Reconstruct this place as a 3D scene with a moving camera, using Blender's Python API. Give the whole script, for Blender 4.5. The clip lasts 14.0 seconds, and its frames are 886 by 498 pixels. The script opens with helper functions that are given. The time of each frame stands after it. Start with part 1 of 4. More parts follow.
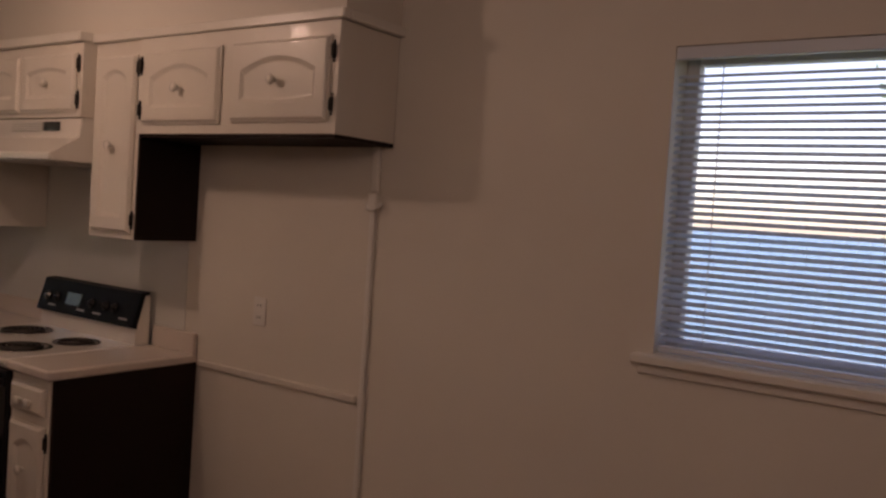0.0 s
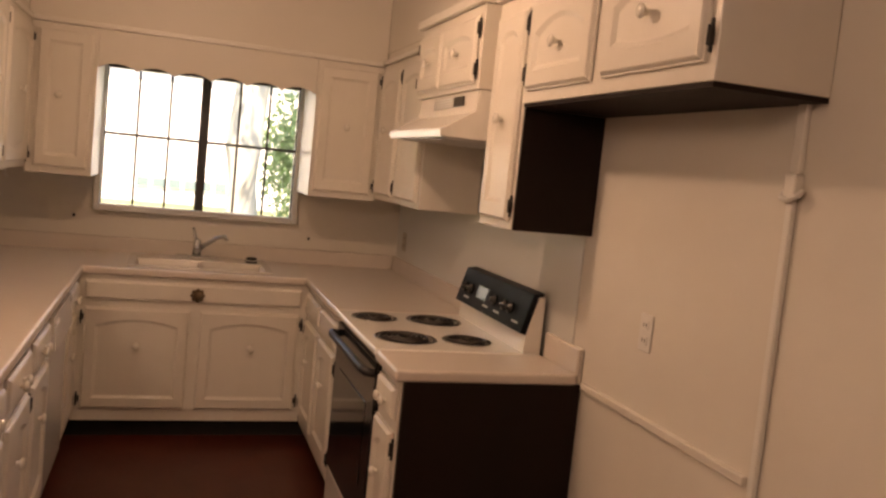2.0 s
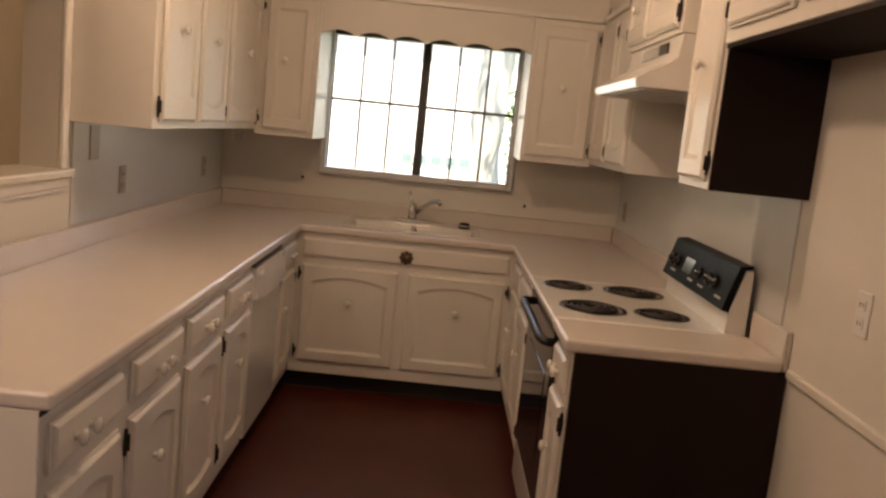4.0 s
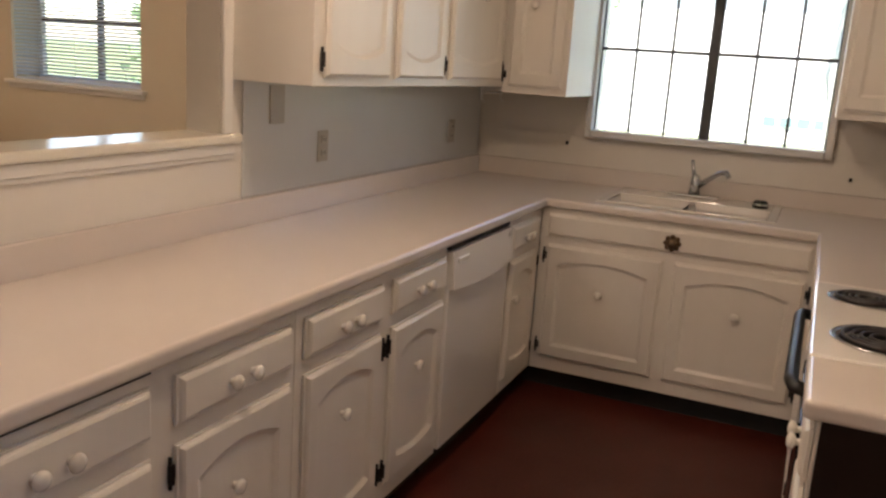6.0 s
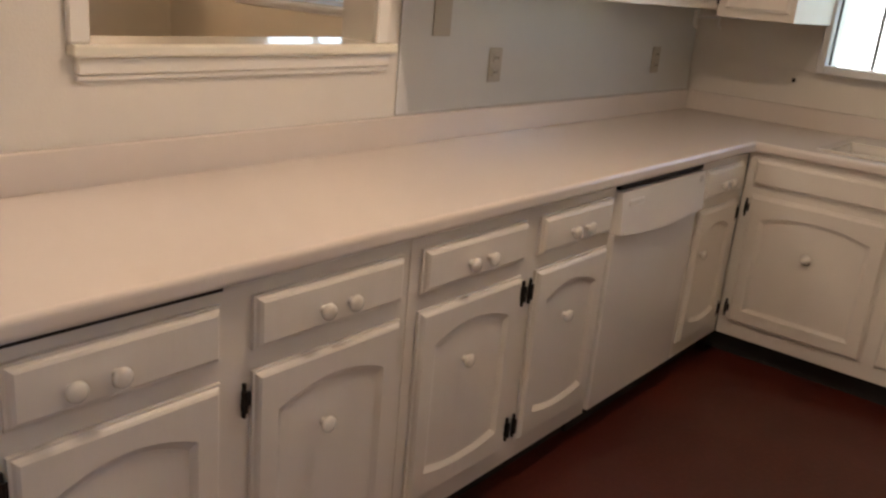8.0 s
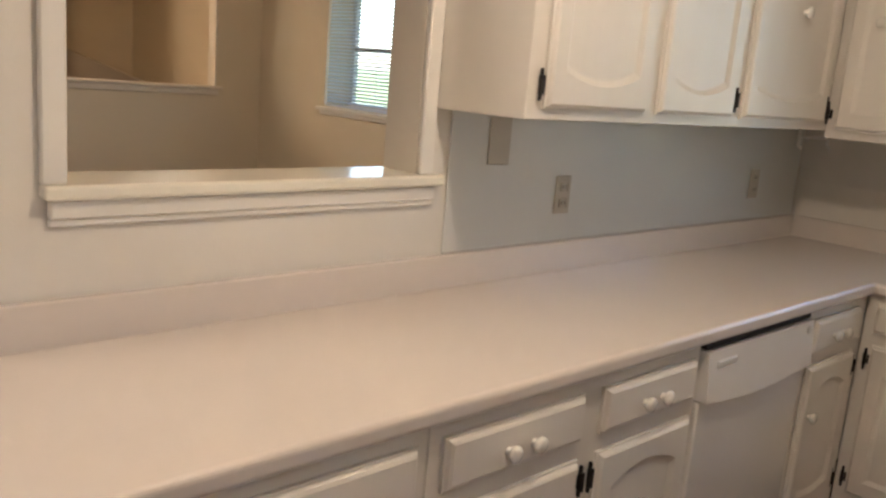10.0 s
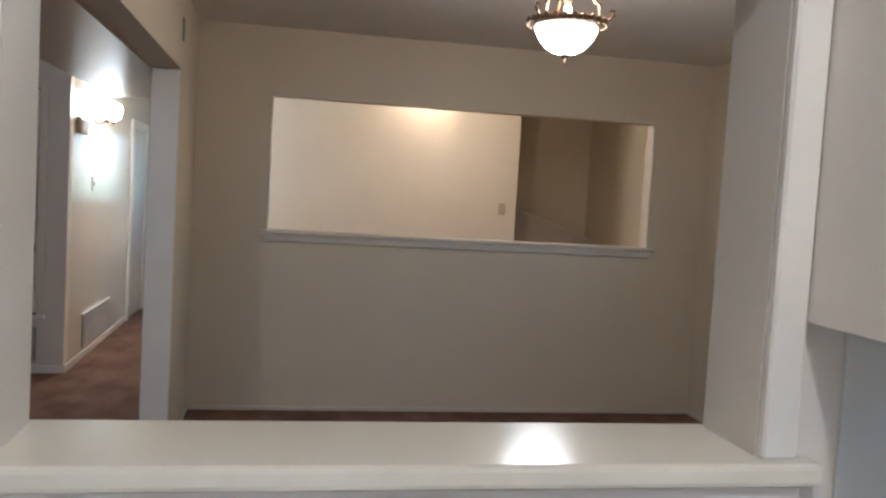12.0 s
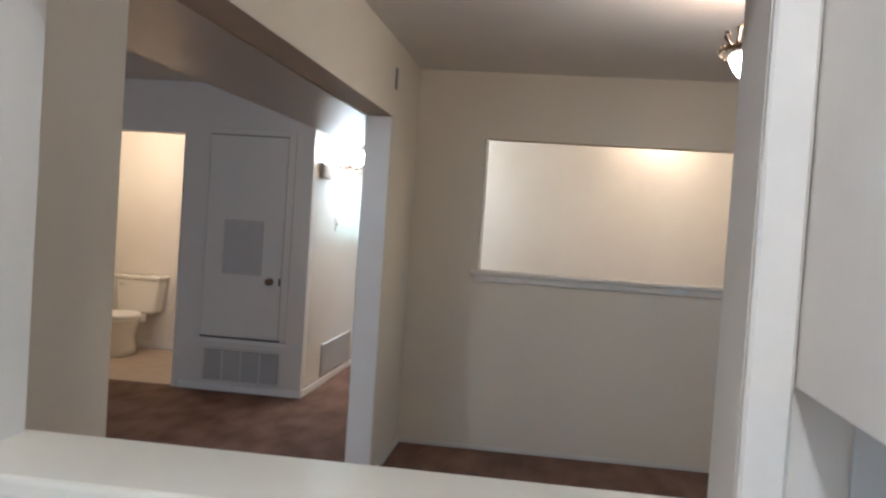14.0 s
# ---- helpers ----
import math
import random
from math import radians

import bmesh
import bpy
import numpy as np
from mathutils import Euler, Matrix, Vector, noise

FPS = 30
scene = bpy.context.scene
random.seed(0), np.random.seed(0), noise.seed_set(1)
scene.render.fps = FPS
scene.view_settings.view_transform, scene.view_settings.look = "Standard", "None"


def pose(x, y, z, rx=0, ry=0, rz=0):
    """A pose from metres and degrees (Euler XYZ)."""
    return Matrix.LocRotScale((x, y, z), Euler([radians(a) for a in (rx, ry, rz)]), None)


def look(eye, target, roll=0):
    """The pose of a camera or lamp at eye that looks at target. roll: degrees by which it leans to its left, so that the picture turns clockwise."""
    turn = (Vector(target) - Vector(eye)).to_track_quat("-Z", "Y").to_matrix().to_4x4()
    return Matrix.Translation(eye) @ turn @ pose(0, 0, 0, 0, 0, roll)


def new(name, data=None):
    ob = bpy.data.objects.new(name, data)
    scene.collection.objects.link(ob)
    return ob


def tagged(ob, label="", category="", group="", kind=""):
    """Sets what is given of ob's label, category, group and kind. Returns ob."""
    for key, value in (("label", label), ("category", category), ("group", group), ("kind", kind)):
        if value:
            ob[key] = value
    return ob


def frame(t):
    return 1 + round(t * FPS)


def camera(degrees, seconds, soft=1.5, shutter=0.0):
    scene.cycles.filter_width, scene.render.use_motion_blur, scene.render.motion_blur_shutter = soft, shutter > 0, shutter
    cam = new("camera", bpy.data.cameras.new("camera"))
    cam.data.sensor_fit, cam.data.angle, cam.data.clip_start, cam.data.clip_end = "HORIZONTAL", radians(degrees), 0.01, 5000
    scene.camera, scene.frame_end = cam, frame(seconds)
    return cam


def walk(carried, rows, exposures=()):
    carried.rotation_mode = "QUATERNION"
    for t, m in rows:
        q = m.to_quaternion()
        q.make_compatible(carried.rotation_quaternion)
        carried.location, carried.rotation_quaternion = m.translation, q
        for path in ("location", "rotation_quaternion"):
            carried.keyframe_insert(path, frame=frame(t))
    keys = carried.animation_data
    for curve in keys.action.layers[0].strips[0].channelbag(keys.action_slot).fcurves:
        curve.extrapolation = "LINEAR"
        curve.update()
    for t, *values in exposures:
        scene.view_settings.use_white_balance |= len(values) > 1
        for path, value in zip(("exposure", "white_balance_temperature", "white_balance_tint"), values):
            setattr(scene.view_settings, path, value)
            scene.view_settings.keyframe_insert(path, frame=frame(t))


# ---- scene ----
cam = camera(55.3, 14.0, soft=2.5)
PATH = [
    (0, (-0.027, 0.05, 1.584), (-1.169, 1.69, 1.5), 3.8),
    (0.5, (0.011, 0.301, 1.572), (-1.469, 1.642, 1.459), 4.1),
    (1, (-0.143, 0.554, 1.545), (-1.816, 1.641, 1.414), 5.3),
    (1.5, (-0.232, 0.734, 1.537), (-2.02, 1.618, 1.388), 5.6),
    (2, (-0.332, 1.024, 1.562), (-2.226, 1.643, 1.384), 5.8),
    (2.5, (-0.37, 1.162, 1.579), (-2.317, 1.571, 1.371), 5.2),
    (3, (-0.339, 1.153, 1.528), (-2.307, 1.442, 1.312), 6.1),
    (5.3, (-0.958, 1.618, 1.483), (-2.872, 1.191, 1.09), 4.2),
    (5.5, (-1.056, 1.622, 1.477), (-2.949, 1.116, 1.074), 4.3),
    (6, (-1.282, 1.715, 1.485), (-3.072, 0.937, 1.052), 3.8),
    (6.5, (-1.467, 1.741, 1.463), (-3.135, 0.746, 0.987), 4.3),
    (7, (-1.559, 1.728, 1.439), (-3.118, 0.605, 0.883), 4.8),
    (7.2, (-1.583, 1.749, 1.414), (-3.095, 0.577, 0.832), 4.6),
    (9.3, (-1.721, 1.762, 1.453), (-3.197, 0.569, 0.823), 5.9),
    (9.5, (-1.765, 1.695, 1.468), (-3.243, 0.479, 0.885), 6.2),
    (10, (-1.998, 1.604, 1.474), (-3.355, 0.192, 1.068), 4.8),
    (10.5, (-2.251, 1.523, 1.496), (-3.383, -0.104, 1.228), 3.5),
    (11, (-2.467, 1.327, 1.52), (-3.347, -0.456, 1.311), 3.2),
    (11.5, (-2.695, 1.108, 1.507), (-3.296, -0.794, 1.358), 3.3),
    (12, (-2.842, 0.925, 1.514), (-3.216, -1.036, 1.387), 3.3),
    (12.5, (-2.922, 0.75, 1.516), (-3.129, -1.237, 1.418), 4.3),
    (13, (-3.061, 0.67, 1.518), (-3.056, -1.328, 1.441), 4.3),
    (13.5, (-3.182, 0.673, 1.509), (-2.961, -1.314, 1.46), 4.4),
    (14, (-3.22, 0.885, 1.527), (-2.965, -1.098, 1.463), 3.8),
]
EXPOSURES = [(0, 1.30, 7350, 36), (0.5, 1.93, 9050, 47), (1.5, 2.73, 8950, 37), (3, 2.37, 8450, 28), (5.5, 2.98, 6700, 16), (6.5, 2.72, 6550, 17), (9.5, 3.35, 6200, 11), (10.5, 2.95, 5700, 8), (11.5, 2.88, 4850, 6), (12.5, 3.27, 4600, 5), (13, 3.4, 4600, 5), (14, 3.32, 4400, 4)]
walk(cam, [(t, look(eye, target, roll)) for t, eye, target, roll in PATH], EXPOSURES)

# ---- light ----
world = bpy.data.worlds.new("sky")
world.use_nodes = True
scene.world = world
wn = world.node_tree.nodes
sky = wn.new("ShaderNodeTexSky")
sky.sky_type, sky.sun_disc = "NISHITA", False
sky.sun_elevation, sky.sun_rotation = radians(63.8), radians(114)
wn["Background"].inputs["Strength"].default_value = 0.15
world.node_tree.links.new(sky.outputs["Color"], wn["Background"].inputs["Color"])


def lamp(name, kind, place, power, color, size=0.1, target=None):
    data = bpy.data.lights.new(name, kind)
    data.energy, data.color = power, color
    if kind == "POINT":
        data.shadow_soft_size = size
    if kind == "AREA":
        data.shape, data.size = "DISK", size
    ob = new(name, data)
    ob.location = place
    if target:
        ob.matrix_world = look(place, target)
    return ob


sun = bpy.data.lights.new("sun", "SUN")
sun.energy, sun.angle, sun.color = 5.0, radians(0.6), (1.0, 0.95, 0.86)
sun_ob = new("sun", sun)
sun_ob.matrix_world = look((9, -4, 20), (0, 0, 0))
AMBER = (1.0, 0.70, 0.41)
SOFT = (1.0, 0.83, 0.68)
CLEAR = (1.0, 0.785, 0.59)
GOLD = (1.0, 0.63, 0.33)
ORANGE = (1.0, 0.635, 0.37)
lamp("kitchen_ceiling_lamp", "POINT", (-3.12, 1.12, 2.43), 3.8, CLEAR, 0.05)
lamp("dining_bulb", "POINT", (-3.99, -2.58, 2.334), 3.9, ORANGE, 0.05)
lamp("hall_bulb", "POINT", (-1.46, -6.78, 2.15), 3.0, AMBER, 0.06)
lamp("entry_bulb", "POINT", (-4.15, -6.92, 2.52), 1.2, GOLD, 0.02)
# extra fill with no fixture, added to lift the entry and stair walls
lamp("entry_fill", "POINT", (-4.5, -5.9, 2.40), 2.9, GOLD, 0.08)
# unseen fill light, added to brighten the stove wall, worktop and hall
lamp("family_room_fill", "POINT", (-0.4, -0.3, 2.28), 8.0, SOFT, 0.25)
lamp("bath_bulb", "POINT", (0.7, -6.6, 2.3), 3.2, GOLD, 0.1)


# ---- materials ----


def material(name, color, rough=0.5, metal=0.0, spots=None, scale=8.0, amount=0.5, bump=0.0, bump_scale=60.0, stretch=(1, 1, 1), emit=0.0, vary=0.0, spec=0.5, coat=0.0, fine=None):
    m = bpy.data.materials.new(name)
    m.use_nodes = True
    nt = m.node_tree
    n, link = nt.nodes, nt.links.new
    b = n["Principled BSDF"]
    b.inputs["Roughness"].default_value, b.inputs["Metallic"].default_value = rough, metal
    b.inputs["Specular IOR Level"].default_value = spec
    b.inputs["Coat Weight"].default_value = coat
    co = n.new("ShaderNodeTexCoord")
    mp = n.new("ShaderNodeMapping")
    mp.inputs["Scale"].default_value = stretch
    link(co.outputs["Object"], mp.inputs["Vector"])
    rgb = n.new("ShaderNodeRGB")
    rgb.outputs[0].default_value = (*color, 1)
    out = rgb.outputs[0]
    spots = spots or tuple(c * 0.86 for c in color)
    big = n.new("ShaderNodeTexNoise")
    big.inputs["Scale"].default_value, big.inputs["Detail"].default_value = scale, 5
    link(mp.outputs[0], big.inputs["Vector"])
    ramp = n.new("ShaderNodeMapRange")
    ramp.inputs["From Min"].default_value, ramp.inputs["From Max"].default_value = 0.35, 0.72
    ramp.inputs["To Max"].default_value = amount
    link(big.outputs["Fac"], ramp.inputs["Value"])
    mix = n.new("ShaderNodeMix")
    mix.data_type = "RGBA"
    mix.inputs["B"].default_value = (*spots, 1)
    link(ramp.outputs[0], mix.inputs["Factor"])
    link(out, mix.inputs["A"])
    out = mix.outputs["Result"]
    if fine:
        small = n.new("ShaderNodeTexNoise")
        small.inputs["Scale"].default_value, small.inputs["Detail"].default_value = bump_scale, 3
        link(mp.outputs[0], small.inputs["Vector"])
        r2 = n.new("ShaderNodeMapRange")
        r2.inputs["From Min"].default_value, r2.inputs["From Max"].default_value = 0.5, 0.7
        r2.inputs["To Max"].default_value = 0.6
        link(small.outputs["Fac"], r2.inputs["Value"])
        m2 = n.new("ShaderNodeMix")
        m2.data_type = "RGBA"
        m2.inputs["B"].default_value = (*fine, 1)
        link(r2.outputs[0], m2.inputs["Factor"])
        link(out, m2.inputs["A"])
        out = m2.outputs["Result"]
    if vary:
        info = n.new("ShaderNodeObjectInfo")
        hsv = n.new("ShaderNodeHueSaturation")
        r3 = n.new("ShaderNodeMapRange")
        r3.inputs["To Min"].default_value, r3.inputs["To Max"].default_value = 1 - vary, 1 + vary
        link(info.outputs["Random"], r3.inputs["Value"])
        link(r3.outputs[0], hsv.inputs["Value"])
        link(out, hsv.inputs["Color"])
        out = hsv.outputs["Color"]
    link(out, b.inputs["Base Color"])
    rr = n.new("ShaderNodeMapRange")
    rr.inputs["To Min"].default_value, rr.inputs["To Max"].default_value = rough * 0.85, min(1, rough * 1.2)
    link(big.outputs["Fac"], rr.inputs["Value"])
    link(rr.outputs[0], b.inputs["Roughness"])
    if bump:
        bn = n.new("ShaderNodeTexNoise")
        bn.inputs["Scale"].default_value, bn.inputs["Detail"].default_value = bump_scale, 4
        link(mp.outputs[0], bn.inputs["Vector"])
        bp = n.new("ShaderNodeBump")
        bp.inputs["Strength"].default_value, bp.inputs["Distance"].default_value = bump, 0.004
        link(bn.outputs["Fac"], bp.inputs["Height"])
        link(bp.outputs[0], b.inputs["Normal"])
    if emit:
        b.inputs["Emission Color"].default_value = (*color, 1)
        b.inputs["Emission Strength"].default_value = emit
    return m


WALL = material("wall_paint", (0.74, 0.70, 0.63), 0.55, spots=(0.66, 0.61, 0.54), scale=1.3, amount=0.5, bump=0.12, bump_scale=140)
HALLGLOSS = material("semigloss_wall_paint", (0.74, 0.70, 0.62), 0.2, spots=(0.66, 0.61, 0.53), scale=1.3, amount=0.5, bump=0.03, bump_scale=60, spec=0.25)
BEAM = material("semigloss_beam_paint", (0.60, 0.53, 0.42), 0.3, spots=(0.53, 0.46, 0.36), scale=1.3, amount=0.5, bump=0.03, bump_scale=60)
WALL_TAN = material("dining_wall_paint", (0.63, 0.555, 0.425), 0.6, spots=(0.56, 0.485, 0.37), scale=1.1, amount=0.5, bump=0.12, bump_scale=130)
PANELING = material("painted_paneling", (0.70, 0.66, 0.59), 0.45, spots=(0.6, 0.56, 0.5), scale=1.5, amount=0.5, bump=0.15, bump_scale=90, stretch=(1, 1, 0.15))
CEIL = material("ceiling_paint", (0.72, 0.68, 0.61), 0.9, spots=(0.64, 0.6, 0.54), scale=2, amount=0.5, bump=0.5, bump_scale=120)
CAB = material("cabinet_paint", (0.78, 0.74, 0.67), 0.36, spots=(0.66, 0.6, 0.52), scale=3.0, amount=0.45, bump=0.1, bump_scale=45, stretch=(1, 1, 0.12), coat=0.06)
TRIM = material("trim_paint", (0.8, 0.77, 0.71), 0.32, spots=(0.7, 0.66, 0.6), scale=4, amount=0.4, bump=0.06, bump_scale=60, stretch=(0.2, 0.2, 1))
# darker, rougher variant of the trim paint
DULLTRIM = material("dull_trim_paint", (0.62, 0.575, 0.5), 0.55, spots=(0.53, 0.49, 0.42), scale=4, amount=0.5, bump=0.06, bump_scale=60)
DULL = material("dull_grey_metal", (0.16, 0.15, 0.14), 0.5, spots=(0.1, 0.095, 0.09), scale=20, amount=0.5)
LAMINATE = material("worktop_laminate", (0.7, 0.63, 0.565), 0.22, spots=(0.63, 0.565, 0.51), scale=2.2, amount=0.5)
# tan wall turned grey: its shaded side is put into the colour
STAIRSHADE = material("stair_wall_shade", (0.42, 0.385, 0.345), 0.65, spots=(0.36, 0.33, 0.29), scale=2, amount=0.5, bump=0.1, bump_scale=120)
SPLASH = material("splash_laminate", (0.66, 0.66, 0.63), 0.35, spots=(0.6, 0.6, 0.57), scale=2, amount=0.5)
VINYL = material("red_vinyl", (0.074, 0.011, 0.005), 0.45, spots=(0.046, 0.007, 0.003), scale=3, amount=0.7, fine=(0.09, 0.02, 0.01), bump_scale=55, bump=0.1)
CARPET = material("brown_carpet", (0.2, 0.118, 0.082), 1.0, spots=(0.1, 0.058, 0.042), scale=4.2, amount=1.0, fine=(0.28, 0.18, 0.13), bump_scale=110, bump=1.0, spec=0.1, stretch=(1.35, 0.6, 1))
DARK = material("dark_panel", (0.013, 0.006, 0.004), 0.6, spots=(0.02, 0.009, 0.006), scale=3, amount=0.7, bump=0.1, bump_scale=40, stretch=(1, 1, 0.06), spec=0.2)
BLACK = material("black_enamel", (0.012, 0.012, 0.013), 0.12, spots=(0.02, 0.02, 0.021), scale=5, amount=0.4)
HANDLEBLACK = material("black_plastic", (0.014, 0.013, 0.013), 0.42, spots=(0.022, 0.02, 0.02), scale=6, amount=0.4)
PANELBLACK = material("control_black", (0.006, 0.006, 0.007), 0.4, spots=(0.012, 0.012, 0.013), scale=5, amount=0.4, spec=0.06)
GLOSS = material("gloss_paint", (0.8, 0.765, 0.66), 0.17, spots=(0.74, 0.7, 0.59), scale=3, amount=0.4, coat=0.05, spec=0.35)
COIL = material("burner_coil", (0.02, 0.017, 0.015), 0.5, spots=(0.05, 0.035, 0.025), scale=14, amount=0.6, bump=0.1)
ENAMEL = material("white_enamel", (0.8, 0.77, 0.72), 0.18, spots=(0.74, 0.7, 0.64), scale=4, amount=0.4, coat=0.3)
SINKWARE = material("sink_enamel", (0.72, 0.67, 0.6), 0.2, spots=(0.64, 0.58, 0.51), scale=4, amount=0.5, coat=0.2)
PLASTIC = material("white_plastic", (0.78, 0.76, 0.72), 0.35, spots=(0.72, 0.7, 0.65), scale=5, amount=0.4)
BEIGE = material("beige_plastic", (0.5, 0.455, 0.375), 0.4, spots=(0.44, 0.4, 0.32), scale=9, amount=0.5)
CHROME = material("chrome", (0.62, 0.62, 0.62), 0.16, metal=1.0, spots=(0.5, 0.5, 0.5), scale=20, amount=0.3)
HINGE = material("black_iron", (0.02, 0.018, 0.016), 0.45, metal=0.6, spots=(0.045, 0.035, 0.028), scale=40, amount=0.6)
BRONZE = material("aged_bronze", (0.12, 0.08, 0.05), 0.4, metal=0.8, spots=(0.3, 0.2, 0.11), scale=30, amount=0.7)
KNOB = material("ceramic_knob", (0.82, 0.79, 0.72), 0.15, spots=(0.75, 0.71, 0.64), scale=12, amount=0.4, coat=0.4)
# white slats; the blue of the skylight on them is mixed into the colour
BLIND = material("skylit_blind_slat", (0.66, 0.71, 0.79), 0.4, spots=(0.6, 0.65, 0.73), scale=5, amount=0.4)
FRAME = material("window_frame", (0.68, 0.68, 0.67), 0.4, spots=(0.6, 0.6, 0.58), scale=8, amount=0.5)
LEAD = material("dark_muntin", (0.055, 0.058, 0.06), 0.45, metal=0.5, spots=(0.1, 0.1, 0.1), scale=30, amount=0.6)
BOWL = material("glowing_bowl", (1.0, 0.82, 0.6), 0.4, emit=9.0)
SCONCE = material("glowing_shade", (1.0, 0.88, 0.72), 0.4, emit=10.0)
PORCELAIN = material("porcelain", (0.8, 0.77, 0.7), 0.12, spots=(0.74, 0.71, 0.64), scale=3, amount=0.3, coat=0.3)
BATHTILE = material("bath_vinyl", (0.42, 0.34, 0.25), 0.4, spots=(0.35, 0.27, 0.2), scale=6, amount=0.6)
GRILLE = material("grille_metal", (0.5, 0.475, 0.44), 0.4, spots=(0.42, 0.4, 0.37), scale=8, amount=0.5)
# near-black colour that paints in the shade of gaps and recesses
SHADOWGAP = material("gap_shade", (0.02, 0.018, 0.016), 0.9)
GRASS = material("grass", (0.07, 0.11, 0.035), 1.0, spots=(0.13, 0.13, 0.06), scale=0.6, amount=0.8, fine=(0.05, 0.09, 0.025), bump_scale=30, bump=0.6)
BARK = material("bark", (0.32, 0.33, 0.29), 0.95, spots=(0.24, 0.24, 0.2), scale=7, amount=0.7, bump=0.9, bump_scale=22, stretch=(1, 1, 0.25))
LEAF = material("leaf", (0.09, 0.15, 0.06), 0.6, spots=(0.14, 0.2, 0.08), scale=2, amount=0.8)
leaf_nodes = LEAF.node_tree
leaf_back = leaf_nodes.nodes.new("ShaderNodeBsdfTranslucent")
leaf_back.inputs["Color"].default_value = (0.11, 0.17, 0.09, 1)
leaf_mix = leaf_nodes.nodes.new("ShaderNodeAddShader")
leaf_nodes.links.new(leaf_nodes.nodes["Principled BSDF"].outputs[0], leaf_mix.inputs[0])
leaf_nodes.links.new(leaf_back.outputs[0], leaf_mix.inputs[1])
leaf_nodes.links.new(leaf_mix.outputs[0], leaf_nodes.nodes["Material Output"].inputs["Surface"])
SIDING = material("siding", (0.62, 0.62, 0.58), 0.6, spots=(0.54, 0.54, 0.5), scale=1.5, amount=0.5)
# blue cast of the daylight outdoors, put into the board colour
DAYBLUE = material("daylight_blue_board", (0.33, 0.55, 0.82), 0.6, spots=(0.29, 0.49, 0.75), scale=1.5, amount=0.5)
ROOF = material("shingle", (0.5, 0.49, 0.46), 0.9, spots=(0.42, 0.41, 0.39), scale=6, amount=0.7, bump=0.5, bump_scale=20)
CONCRETE = material("concrete", (0.42, 0.4, 0.37), 0.9, spots=(0.34, 0.32, 0.3), scale=1.4, amount=0.6, bump=0.3, bump_scale=30)
OVENGLASS = material("oven_glass", (0.008, 0.008, 0.009), 0.06, spots=(0.014, 0.013, 0.012), scale=4, amount=0.4)
TEAL = material("far_glass", (0.1, 0.16, 0.16), 0.3, spots=(0.13, 0.2, 0.2), scale=3, amount=0.5)


CLOCKGLASS = material("clock_glass", (0.05, 0.07, 0.07), 0.15, spots=(0.07, 0.1, 0.1), scale=9, amount=0.5)


def glass_material():
    m = bpy.data.materials.new("clear_glass")
    m.use_nodes = True
    b = m.node_tree.nodes["Principled BSDF"]
    b.inputs["Base Color"].default_value = (1, 1, 1, 1)
    b.inputs["Transmission Weight"].default_value = 1.0
    b.inputs["Roughness"].default_value, b.inputs["IOR"].default_value = 0.0, 1.45
    return m


GLASS = glass_material()

# ---- builders ----


def mesh_of(bm, name, mat, smooth=False):
    bmesh.ops.recalc_face_normals(bm, faces=bm.faces[:])
    me = bpy.data.meshes.new(name)
    bm.to_mesh(me)
    bm.free()
    if mat:
        me.materials.append(mat)
    if smooth:
        for p in me.polygons:
            p.use_smooth = True
    return me


def empty(name, place, label, category, group=""):
    ob = new(name)
    ob.location, ob.empty_display_size = place, 0.1
    return tagged(ob, label, category, group)


def origin(ob):
    place = Vector((0, 0, 0))
    while ob:
        place += ob.location
        ob = ob.parent
    return place


def part(name, bm, mat, parent, label="", smooth=False):
    """A bmesh in world places, as one mesh object under a thing."""
    bmesh.ops.translate(bm, verts=bm.verts[:], vec=-origin(parent))
    ob = new(name, mesh_of(bm, name, mat, smooth))
    ob.parent = parent
    return tagged(ob, label)


def put(name, mesh, parent, place, turn=(0, 0, 0), label=""):
    """A shared mesh under a thing, at a place in the world."""
    ob = new(name, mesh)
    ob.parent = parent
    ob.location = Vector(place) - origin(parent)
    ob.rotation_euler = [radians(a) for a in turn]
    return tagged(ob, label)


def solid(name, bm, mat, label="", category="", kind="structure", smooth=False):
    return tagged(new(name, mesh_of(bm, name, mat, smooth)), label, category, "", kind)


def block(bm, x0, x1, y0, y1, z0, z1, bevel=0.0, seg=1):
    m = Matrix.LocRotScale(((x0 + x1) / 2, (y0 + y1) / 2, (z0 + z1) / 2), None, (abs(x1 - x0), abs(y1 - y0), abs(z1 - z0)))
    made = bmesh.ops.create_cube(bm, size=1, matrix=m)["verts"]
    if bevel:
        edges = list({e for v in made for e in v.link_edges})
        bmesh.ops.bevel(bm, geom=edges, offset=bevel, segments=seg, affect="EDGES", profile=0.5)
    return bm


def box(x0, x1, y0, y1, z0, z1, bevel=0.0, seg=1):
    return block(bmesh.new(), x0, x1, y0, y1, z0, z1, bevel, seg)


def lathe(profile, steps=20, place=(0, 0, 0), turn=None, bm=None):
    """A turned shape from (radius, height) pairs."""
    bm = bm or bmesh.new()
    mat = Matrix.Translation(place) @ (turn or Matrix())
    rings = []
    for r, h in profile:
        rings.append([bm.verts.new(mat @ Vector((r * math.cos(2 * math.pi * i / steps), r * math.sin(2 * math.pi * i / steps), h))) for i in range(steps)])
